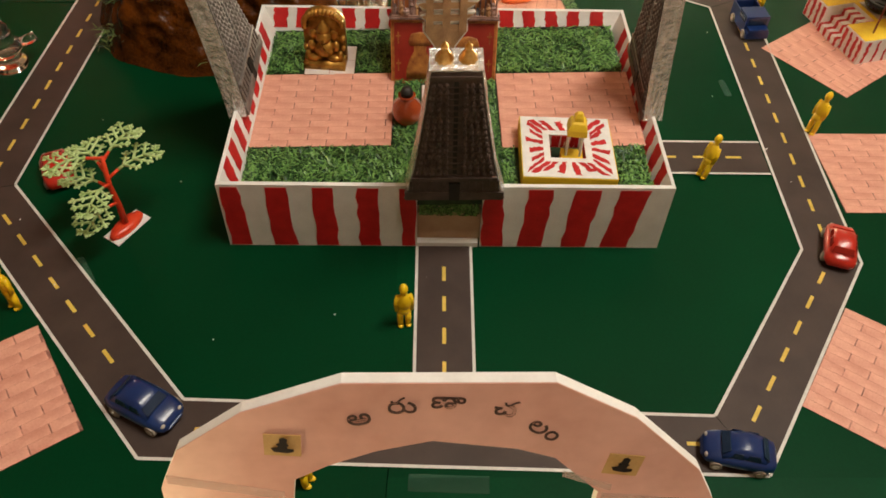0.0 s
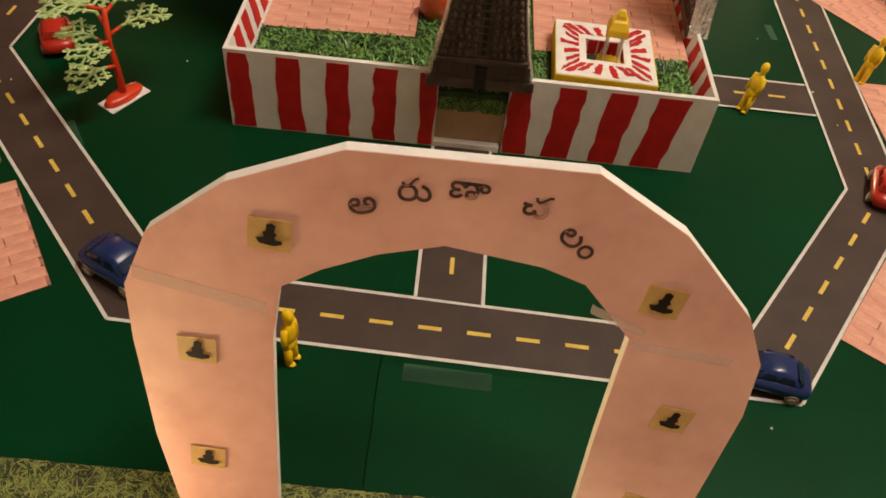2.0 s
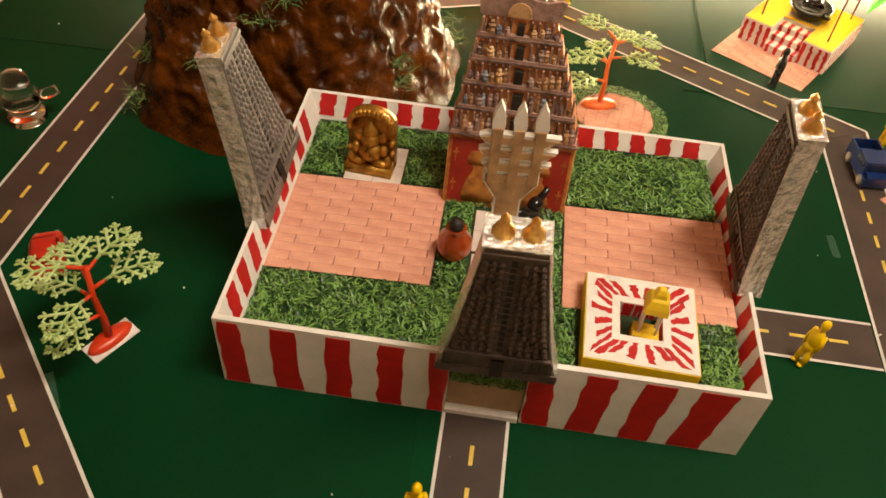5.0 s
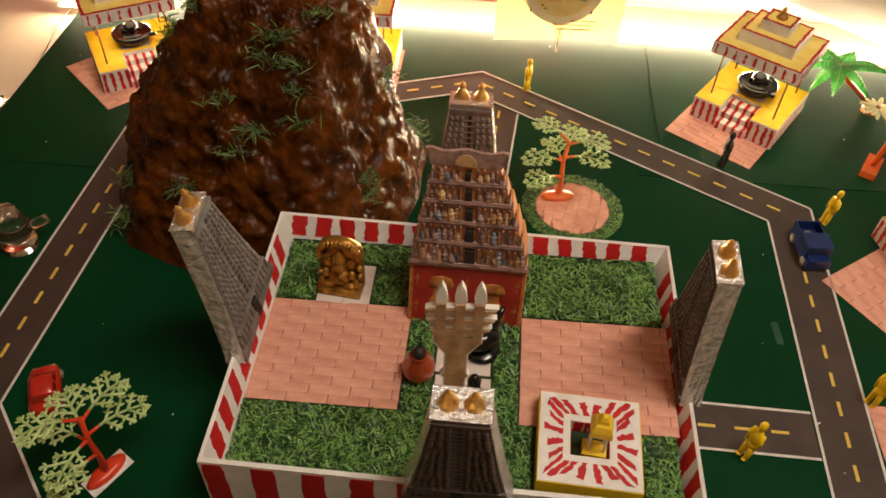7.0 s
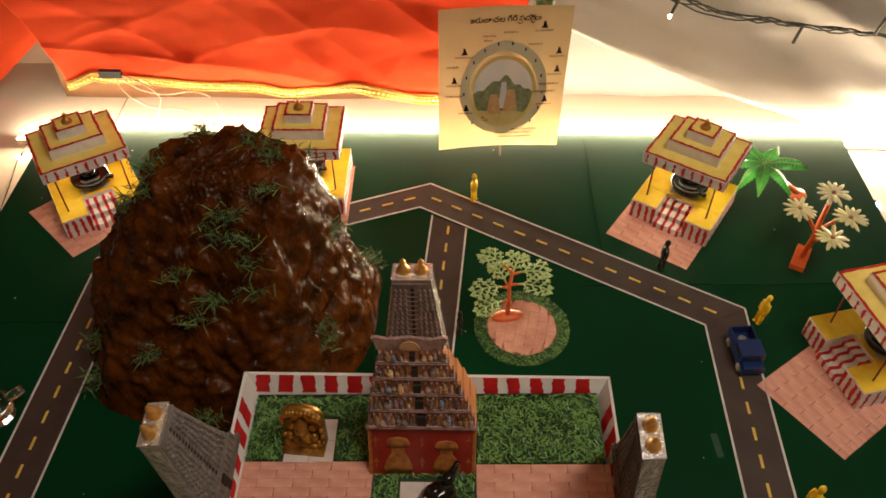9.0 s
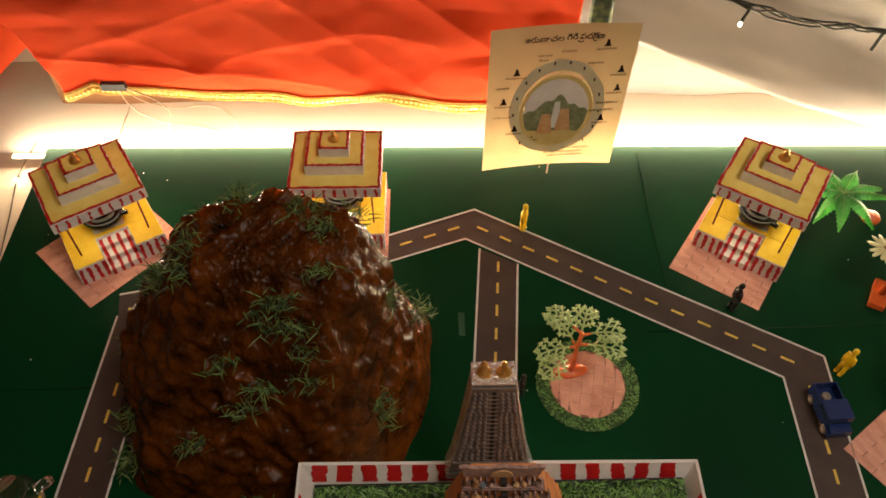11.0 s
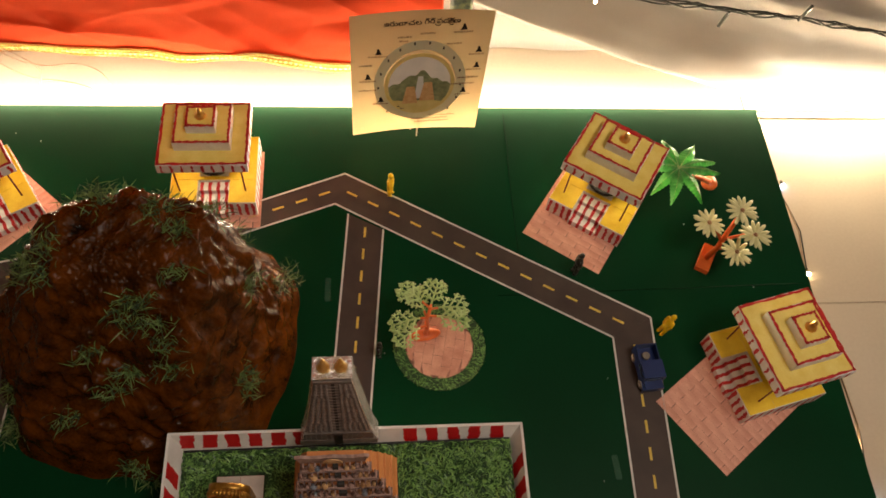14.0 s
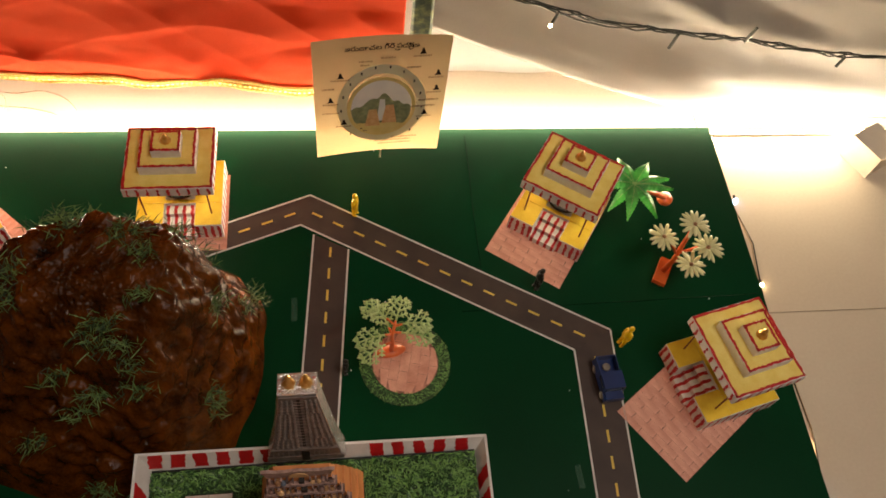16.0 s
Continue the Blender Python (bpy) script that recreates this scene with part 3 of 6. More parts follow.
def build_compound():
    rng = random.Random(11)
    c = thing("temple_compound", pose(0, 0, 0), "foam-board temple compound with red and white striped walls", "model compound")
    base = bmesh.new()
    box(base, -CX + FOOT + 0.0005, CX - FOOT - 0.0005, CY0 + 0.012, CY1 - FOOT - 0.0005, 0.0, TURF_Z - 0.014)
    part("base_block", base, CARD, c, "brown cardboard base block")
    part("gate_front", finish(box(bmesh.new(), -0.0255, 0.0315, CY0 + 0.006, CY0 + 0.0115, 0.0, 0.038), 0.0006), CARD, c, "brown cardboard front under the gate")
    part("gate_sill", finish(box(bmesh.new(), -0.0265, 0.0305, CY0 - 0.001, CY0 + 0.0055, 0.0, 0.006), 0.001), PAPER, c)
    for name, a in (("front_wall", (-CX, -0.026, CY0, CY0 + T)), ("front_wall", (0.032, CX, CY0, CY0 + T))):
        part(name, finish(box(bmesh.new(), *a, 0.0, WALL_Z), 0.0014, 3), PAPER, c)
    # the folded card leans outward: wide at the turf, thin at the top
    fold = ((0.0, 0.0), (FOOT, 0.0), (FOOT, TURF_Z - 0.004), (RIM, WALL_Z - 0.0008), (0.0, WALL_Z))
    part("back_wall", finish(slab(bmesh.new(), [(0.0004 - CX, CY1 - d, z - 0.0004 * (z > 0.07)) for d, z in fold], (2 * CX - 0.0008, 0, 0)), 0.0006, 2), PAPER, c)
    for side in (-1, 1):
        part("side_wall", finish(slab(bmesh.new(), [(side * (CX - d), CY0 + T + 0.0003, z) for d, z in fold], (0, CY1 - CY0 - T - 0.001, 0)), 0.0006, 2), PAPER, c)
    # painted stripes: front face
    tops = ((-0.197, -0.181), (-0.158, -0.140), (-0.118, -0.099), (-0.079, -0.060), (-0.041, -0.027), (0.033, 0.050), (0.072, 0.094), (0.113, 0.136), (0.153, 0.180))
    lows = ((-0.198, -0.179), (-0.159, -0.137), (-0.119, -0.099), (-0.079, -0.060), (-0.039, -0.027), (0.033, 0.053), (0.068, 0.090), (0.108, 0.130), (0.146, 0.170))
    for (a, b), (e, f) in zip(tops, lows):
        bm = rough_quad(bmesh.new(), (e, CY0, 0.0012), (f, CY0, 0.0012), (a, CY0, WALL_Z - 0.003), (b, CY0, WALL_Z - 0.003), (0, -1, 0), 0.0003, rng)
        part("painted_stripe", bm, RED, c)
    # inner face of the back wall, brought over its top
    x = -0.186
    while x < 0.185:
        if not -0.052 < x < 0.038:
            w, lean = rng.uniform(0.0125, 0.016), rng.uniform(-0.003, 0.003)
            low, high = (CY1 - FOOT + 0.0015, TURF_Z), (CY1 - RIM - 0.0002, WALL_Z - 0.0014)
            bm = rough_quad(bmesh.new(), (x + lean, *low), (x + lean + w, *low), (x, *high), (x + w, *high), (0, -0.89, 0.45), 0.0003, rng)
            part("painted_stripe", bm, RED, c)
        x += rng.uniform(0.0235, 0.026)
    for side in (-1, 1):
        y = 0.012
        while y < 0.25:
            w, low, high = rng.uniform(0.0135, 0.017), side * (CX - FOOT + 0.0015), side * (CX - RIM - 0.0002)
            bm = rough_quad(bmesh.new(), (low, y, TURF_Z), (low, y + w, TURF_Z), (high, y + 0.011, WALL_Z - 0.0014), (high, y + w + 0.011, WALL_Z - 0.0014), (-0.89 * side, 0, 0.45), 0.0003, rng)
            part("painted_stripe", bm, RED, c)
            y += rng.uniform(0.0255, 0.0285)
    # a dark strip paints the shade in the gap between turf and wall
    part("shade_and_plug_black", shear(box(bmesh.new(), -CX + FOOT + 0.001, CX - FOOT - 0.001, CY1 - FOOT - 0.0022, CY1 - FOOT - 0.0003, TURF_Z - 0.006, TURF_Z + 0.0022)), SHADE_AND_PLUG_BLACK, c, "black strip standing in for the shaded gap at the back wall's foot")
    part("turf", shear(box(bmesh.new(), -CX + FOOT + 0.0005, CX - FOOT - 0.0005, CY0 + T + 0.0005, CY1 - FOOT - 0.0025, TURF_Z - 0.006, TURF_Z - 0.0005)), TURF, c, "green turf sheet inside the walls")
    pile = grass_blades(bmesh.new(), 21000, -CX + FOOT + 0.001, CX - FOOT - 0.001, CY0 + T + 0.001, CY1 - FOOT - 0.003, TURF_Z - 0.0005, 0.0085, 0.0013, 0.0036, rng)
    covers = ((-0.188, -0.051, 0.077, 0.193), (0.053, 0.19, 0.072, 0.189), (-0.147, -0.093, 0.19, 0.244), (-0.024, 0.028, 0.066, 0.173), (0.066, 0.155, 0.011, 0.1), (-0.055, 0.054, 0.18, 0.245))
    under = [v for v in pile.verts if any(x0 < v.co.x < x1 and y0 < v.co.y < y1 for x0, x1, y0, y1 in covers)]
    bmesh.ops.delete(pile, geom=under, context="VERTS")
    raw("turf_grass", shear(pile), BLADE, c, kind="stuff")
    flap = grass_blades(bmesh.new(), 700, -0.024, 0.030, 0.0, 0.016, 0.0, 0.005, 0.0009, 0.0014, rng)
    bmesh.ops.transform(flap, matrix=Matrix.Translation((0, CY0 + 0.0055, 0.037)) @ Matrix.Rotation(radians(80), 4, "X"), verts=flap.verts)
    raw("turf_flap", flap, BLADE, c, "turf folded over the gate edge", kind="stuff")


build_compound()


# ---- gate towers ----
def kalasam(bm, at, s=1.0):
    """A fluted foil skirt with a small knob on top."""
    seg = 20
    rings = [[bm.verts.new((at[0] + r * s * (1 + flute * (k % 2)) * math.cos(math.tau * k / seg), at[1] + r * s * (1 + flute * (k % 2)) * math.sin(math.tau * k / seg), at[2] + z * s)) for k in range(seg)] for r, z, flute in ((0.0068, 0.0, 0.18), (0.0066, 0.002, 0.18), (0.005, 0.0055, 0.14), (0.003, 0.009, 0.08), (0.0024, 0.0102, 0.0))]
    for a, b in zip(rings, rings[1:]):
        for k in range(seg):
            bm.faces.new((a[k], a[(k + 1) % seg], b[(k + 1) % seg], b[k]))
    return lathe(bm, [(0.0024 * s, 0.0102 * s), (0.0034 * s, 0.0118 * s), (0.0032 * s, 0.0136 * s), (0.0014 * s, 0.0152 * s), (0.0007 * s, 0.0172 * s), (0, 0.0175 * s)], 14, at)


def gate_tower(m, face_mat, label, wb=0.087, wt=0.0375, h=0.145, d=0.023):
    """A tapered slab with a carved printed face towards -y, foil edges and two gilt finials."""
    rng = random.Random(5)
    t = thing("gate_tower", m, label, "temple tower", "gate towers on the walls")

    def half(z):
        f = z / h
        return (wb + (wt - wb) * (f ** 0.76)) / 2

    steps = [h * i / 12 for i in range(13)]
    outline = [(half(z), 0.0, z) for z in steps] + [(-half(z), 0.0, z) for z in steps[::-1]]
    body = slab(bmesh.new(), outline, (0, d, 0))
    bmesh.ops.subdivide_edges(body, edges=[e for e in body.edges if abs(e.verts[0].co.y - e.verts[1].co.y) > 0.01], cuts=4, use_grid_fill=True)
    for v in body.verts:
        if 0.001 < v.co.y < d - 0.001:
            v.co += Vector((math.copysign(1, v.co.x) * rng.uniform(-0.0008, 0.0012), 0, rng.uniform(-0.0005, 0.001)))
    part("foil_body", body, FOIL, t, "crumpled silver foil edges")
    plate = [(x * 0.965, y, 0.0006 + z * 0.992) for x, y, z in outline]
    part("printed_face", slab(bmesh.new(), plate, (0, -0.0008, 0)), face_mat, t)
    relief, dark = bmesh.new(), bmesh.new()
    z = 0.0335
    while z < h - 0.012:
        hw = half(z) * 0.93
        pitch = 0.0058 * (0.72 + 0.28 * (1 - z / h))
        n = int((hw - 0.0042) / pitch)
        for s in (-1, 1):
            for k in range(n):
                xc = s * (0.0045 + (k + 0.5) * (hw - 0.0045) / n)
                a = (hw - 0.0045) / n * 0.36
                lathe(relief, [(a, 0), (a, pitch * 0.55), (a * 0.5, pitch * 0.8), (0, pitch * 0.9)], 6, (xc, -0.0012, z))
        box(relief, -hw, hw, -0.0016, -0.0006, z - 0.0009, z - 0.0002)
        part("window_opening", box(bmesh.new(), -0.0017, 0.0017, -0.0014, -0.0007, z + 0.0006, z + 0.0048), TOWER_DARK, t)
        z += pitch * 1.32
    for k in range(14):
        xc = -half(0) * 0.9 + (k + 0.5) * half(0) * 1.8 / 14
        if abs(xc) > 0.006:
            box(relief, xc - 0.0012, xc + 0.0012, -0.0022, -0.0007, 0.012, 0.0255)
    for z0, z1, p in ((0.0, 0.0105, 0.0022), (0.0265, 0.0305, 0.0032), (h - 0.0075, h - 0.004, 0.002)):
        box(relief, -half(z0) * 0.97, half(z0) * 0.97, -p, -0.0006, z0 + 0.0006, z1)
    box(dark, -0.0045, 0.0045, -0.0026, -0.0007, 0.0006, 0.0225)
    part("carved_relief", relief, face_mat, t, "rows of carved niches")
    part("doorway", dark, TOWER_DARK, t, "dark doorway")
    part("top_foil", finish(box(bmesh.new(), -wt / 2 - 0.001, wt / 2 + 0.001, -0.001, d + 0.0005, h, h + 0.0012), 0.0004, 1), FOIL, t)
    for x in (-0.0086, 0.0086):
        part("finial", kalasam(bmesh.new(), (x, d * 0.5, h + 0.0012), 0.92), GOLD_FOIL, t, "small gilt foil finial", smooth=True)


def aim(foot, top_mid, face):
    """Pose of a tower from its foot, the middle of its top and the side that its face looks to."""
    up = (Vector(top_mid) - Vector(foot)).normalized()
    y = -(Vector(face) - up * up.dot(Vector(face))).normalized()
    x = y.cross(up)
    m = Matrix((x, y, up)).transposed().to_4x4()
    m.translation = foot
    return m


gate_tower(aim((0.006, -0.009, 0.0785 - 0.007), (0.003, -0.026, 0.215), (0, -1, 0)), TOWER_BROWN, "dark brown gate tower with foil edges and two gilt finials")
gate_tower(aim((-0.010, 0.272, 0.0755), (-0.012, 0.292, 0.222), (0, -1, 0)), TOWER_GREY, "grey gate tower with two gilt finials at the back wall", wb=0.088, h=0.152)
gate_tower(aim((-0.188, 0.152, WALL_Z + 0.001), (-0.213, 0.134, 0.222), (1, 0.0, 0)), TOWER_GREY, "grey gate tower tilted outward on the side wall", wb=0.106, d=0.018)
gate_tower(aim((0.190, 0.149, WALL_Z + 0.001), (0.183, 0.128, 0.222), (-1, 0.0, 0)), TOWER_BROWN, "brown gate tower leaning inward on the side wall", wb=0.1, d=0.018)


# ---- central shrine ----
def build_shrine():
    rng = random.Random(21)
    s = thing("central_shrine", pose(-0.001, 0.1785, TURF_Z), "painted temple shrine with carved tiers over a red panel", "model shrine")
    bw, bd, bh = 0.0535, 0.062, 0.064
    lean = pose(0, 0, 0, -16.5)
    part("base", finish(slab(bmesh.new(), [(-bw, -0.001, -0.003), (-bw, 0.0185, bh), (-bw, bd, bh), (-bw, bd, -0.003)], (2 * bw, 0, 0)), 0.0008), SHRINE_SIDE, s, "plain orange card base")
    part("panel", box(bmesh.new(), -bw + 0.001, bw - 0.001, -0.0009, -0.0001, 0.0008, bh - 0.001), PANEL_GOLD, s, "gilt border of the front panel", m=lean)
    part("panel_field", box(bmesh.new(), -bw + 0.0035, bw - 0.0035, -0.0013, -0.0009, 0.003, bh - 0.003), SHRINE_RED, s, "dark red printed panel field", m=lean)
    for x, tall in ((-0.024, 1.0), (0.024, 0.92)):
        bm = bmesh.new()
        lathe(bm, [(0.017, 0), (0.0175, 0.008), (0.013, 0.02), (0.0075, 0.028), (0.008, 0.033), (0.006, 0.039), (0, 0.042)], 18)
        lathe(bm, [(0.013, 0.034), (0.0145, 0.039), (0.011, 0.046), (0, 0.048)], 18)
        bmesh.ops.transform(bm, matrix=Matrix.Translation((x, -0.0013, 0.004)) @ Matrix.Diagonal((0.82, 0.05, tall, 1)), verts=bm.verts)
        part("gold_motif", bm, PANEL_GOLD, s, "plain gilt shape on the panel", smooth=True, m=lean)
    for x in (-0.046, 0.0, 0.046):
        bm = bmesh.new()
        for z in (0.012, 0.04):
            box(bm, x - 0.0006, x + 0.0006, -0.0017, -0.0012, z, z + 0.012)
            box(bm, x - 0.0025, x + 0.0025, -0.0017, -0.0012, z + 0.007, z + 0.0085)
        part("lamp_motif", bm, PANEL_GOLD, s, m=lean)
    # tiers
    n, z = 5, bh
    for i in range(n):
        th = 0.0235 - 0.0016 * i
        f, g = i / n, (i + 1) / n
        w0, w1 = 0.0545 - 0.026 * f, 0.0545 - 0.026 * g
        y0, y1 = 0.013 + 0.019 * f, 0.013 + 0.019 * g
        yb = bd - 0.018 * f
        cx = -0.009 * f
        tier = bmesh.new()
        a = [(cx - w0 + 0.002, y0 + 0.004, z), (cx + w0 - 0.002, y0 + 0.004, z), (cx + w0 - 0.002, yb, z), (cx - w0 + 0.002, yb, z)]
        b = [(cx - w1 + 0.002, y1 + 0.003, z + th), (cx + w1 - 0.002, y1 + 0.003, z + th), (cx + w1 - 0.002, yb - 0.003, z + th), (cx - w1 + 0.002, yb - 0.003, z + th)]
        va, vb = [tier.verts.new(p) for p in a], [tier.verts.new(p) for p in b]
        tier.faces.new(va[::-1])
        tier.faces.new(vb)
        for k in range(4):
            tier.faces.new((va[k], va[(k + 1) % 4], vb[(k + 1) % 4], vb[k]))
        block = part("tier", tier, SHRINE_SIDE, s)
        ledge = bmesh.new()
        box(ledge, cx - w0, cx + w0, y0, y0 + 0.009, z, z + 0.0018)
        box(ledge, cx - w0 + 0.002, cx + w0 - 0.002, y0 + 0.001, y0 + 0.008, z + 0.0018, z + 0.0042)
        part("ledge", finish(ledge, 0.0006, 1), SHRINE, block)
        cells, blues, golds = bmesh.new(), bmesh.new(), bmesh.new()
        count = 19 - 2 * i
        for k in range(count):
            x = cx - w0 + 0.004 + (2 * w0 - 0.008) * (k + 0.5) / count
            if abs(x - cx) < 0.006:
                continue
            pick = (cells, blues, golds)[rng.choice((0, 0, 1, 2, 2))]
            hh, r = (th - 0.006) * rng.uniform(0.45, 1.0), 0.0021 * rng.uniform(0.7, 1.5)
            lathe(pick, [(r, 0), (r * 1.15, hh * 0.25), (r * 0.75, hh * 0.45), (r * 1.2, hh * 0.62), (r * 0.5, hh * 0.76), (r * 0.72, hh * 0.88), (0, hh)], 7, (x + rng.uniform(-0.0013, 0.0013), y0 + rng.uniform(0.0022, 0.0042), z + 0.0042))
        for k in range(count + 1):
            x = cx - w0 + 0.004 + (2 * w0 - 0.008) * k / count
            if abs(x - cx) > 0.006:
                box(cells, x - 0.0007, x + 0.0007, y0 + 0.002, y0 + 0.006, z + 0.0042, z + th - 0.001)
        tagged(part("carved_frieze", cells, SHRINE, block, "row of painted carvings"), kind="stuff")
        tagged(part("carved_frieze", blues, SHRINE_BLUE, block, "blue-grey painted carvings"), kind="stuff")
        tagged(part("carved_frieze", golds, SHRINE_GOLD, block, "ochre painted carvings"), kind="stuff")
        part("doorway", box(bmesh.new(), cx - 0.0045 + 0.0005 * i, cx + 0.0045 - 0.0005 * i, y0 + 0.0015, y0 + 0.007, z + 0.0044, z + th - 0.004), TOWER_DARK, block, "dark doorway")
        z += th
    pts = [(-0.03, 0.0), (0.03, 0.0), (0.0315, 0.01), (0.034, 0.0165), (0.029, 0.0175), (0.02, 0.0145), (0.01, 0.0155), (0.0, 0.018), (-0.01, 0.0155), (-0.02, 0.0145), (-0.029, 0.0175), (-0.034, 0.0165), (-0.0315, 0.01)]
    crest = part("crest", finish(slab(bmesh.new(), [(-0.0095 + x, 0.0335, z + v) for x, v in pts], (0, 0.003, 0)), 0.0008, 1), SHRINE, s, "horned crest along the roof")
    part("crest_arch", finish(slab(bmesh.new(), [(-0.0095 + 0.0095 * math.cos(a), 0.0323, z + 0.001 + 0.012 * math.sin(a)) for a in [math.pi * k / 10 for k in range(11)]], (0, 0.001, 0))), SHRINE_GOLD, crest)


build_shrine()


# ---- things inside the walls ----
def white_pad(x, y, w, d):
    pad = thing("white_tile_pad", pose(x, y, turf_z(x) + 0.0015), "small white paper pad printed with square tiles", "paper mat", "white tile pads")
    part("sheet", box(bmesh.new(), -w / 2, w / 2, -d / 2, d / 2, 0, 0.0006), BRICK_JOINT, pad)
    tile = to_mesh("tile", box(bmesh.new(), -w / 4 + 0.0003, w / 4 - 0.0003, -d / 4 + 0.0003, d / 4 - 0.0003, 0, 0.0002), WHITE_TILE)
    for i in (-1, 1):
        for j in (-1, 1):
            ob = new("tile", tile)
            ob.parent, ob.location = pad, (i * w / 4, j * d / 4, 0.0006)


white_pad(-0.12, 0.217, 0.052, 0.052)
white_pad(0.002, 0.1445, 0.05, 0.05)
white_pad(0.003, 0.0905, 0.05, 0.052)
PAD_Z = TURF_Z + 0.0022


def gold_statue():
    rng = random.Random(3)
    bm = bmesh.new()
    arch = [(0.0215 * math.cos(a), 0.0, 0.047 + 0.0155 * math.sin(a)) for a in [math.pi * k / 14 for k in range(15)]]
    slab(bm, arch + [(-0.0215, 0, 0.0), (0.0215, 0, 0.0)], (0, 0.008, 0))
    for k in range(22):
        a = math.pi * (k - 3) / 15
        x, z = (0.0195 * math.cos(a), 0.047 + 0.0135 * math.sin(a)) if 0 <= a <= math.pi else (0.0195 * (1 if a < 0 else -1), 0.012 * ((k % 4) + 0.6))
        ball(bm, (x, -0.002, z), (0.0032, 0.004, 0.0036), 8)
    box(bm, -0.0215, 0.0215, -0.015, 0.008, 0.0, 0.008)
    ball(bm, (0, -0.004, 0.02), (0.0115, 0.009, 0.0105), 16)
    ball(bm, (-0.010, -0.006, 0.011), (0.0085, 0.007, 0.0042), 12)
    ball(bm, (0.010, -0.006, 0.011), (0.0085, 0.007, 0.0042), 12)
    ball(bm, (0, -0.005, 0.034), (0.0082, 0.0075, 0.0075), 14)
    tube(bm, [(0, -0.011, 0.033), (-0.001, -0.014, 0.027), (0.002, -0.0145, 0.022), (0.006, -0.013, 0.019)], 0.0028, 8, 0.6)
    for s in (-1, 1):
        ball(bm, (s * 0.0105, -0.003, 0.035), (0.0045, 0.002, 0.006), 10)
        ball(bm, (s * 0.0125, -0.006, 0.024), (0.0045, 0.004, 0.006), 10)
        ball(bm, (s * 0.0165, -0.007, 0.012), (0.004, 0.004, 0.0075), 10)
    lathe(bm, [(0.007, 0.0395), (0.0072, 0.042), (0.0045, 0.047), (0.001, 0.052), (0, 0.053)], 12, (0, -0.003, 0))
    ob = solo("gold_statue", bm, GOLD, pose(-0.124, 0.214, turf_z(-0.122) + 0.002, 0, 0, -5), "shiny gold seated statue with an arched back on a white pad", "statue", smooth=True)
    return ob


gold_statue()


def black_statues():
    bm = bmesh.new()
    lathe(bm, [(0.016, 0), (0.017, 0.004), (0.0145, 0.007), (0, 0.007)], 18)
    ball(bm, (0, 0, 0.016), (0.017, 0.0115, 0.011), 16)
    ball(bm, (0.013, 0.006, 0.024), (0.008, 0.006, 0.0075), 12, Euler((0, 0.4, 0.5)).to_matrix())
    tube(bm, [(0.016, 0.008, 0.026), (0.023, 0.011, 0.029), (0.026, 0.012, 0.034)], 0.0035, 8, 0.7)
    ball(bm, (-0.005, 0, 0.026), (0.006, 0.005, 0.005), 10)
    bmesh.ops.scale(bm, vec=(1.05, 1.15, 0.95), verts=bm.verts)
    solo("black_bull_statue", bm, BLACK_STONE, pose(0.0165, 0.149, PAD_Z, 0, 0, 28), "glossy black reclining bull statue on a white pad", "statue", smooth=True)
    bm = bmesh.new()
    lathe(bm, [(0.009, 0), (0.0095, 0.004), (0.007, 0.008), (0.0075, 0.016), (0.0055, 0.024), (0.006, 0.03), (0.003, 0.036), (0, 0.038)], 14)
    ball(bm, (0.006, -0.004, 0.012), (0.004, 0.004, 0.01), 10)
    ball(bm, (-0.006, -0.004, 0.012), (0.004, 0.004, 0.01), 10)
    solo("black_idol", bm, BLACK_STONE, pose(0.0125, 0.093, PAD_Z), "small glossy black upright stone idol", "statue", smooth=True)


black_statues()

pot = thing("orange_pot", pose(-0.037, 0.116, turf_z(-0.037) - 0.0005), "glazed orange pot with a dark stopper on turf", "pot")
part("bowl", lathe(bmesh.new(), [(0.008, 0), (0.0125, 0.004), (0.0148, 0.012), (0.0135, 0.021), (0.008, 0.0275), (0.0075, 0.03), (0.0085, 0.032), (0, 0.032)], 22), ORANGE_GLASS, pot, smooth=True)
part("stopper", lathe(bmesh.new(), [(0.006, 0.0321), (0.0062, 0.036), (0.004, 0.04), (0, 0.041)], 14), TOWER_DARK, pot, "dark round stopper", smooth=True)


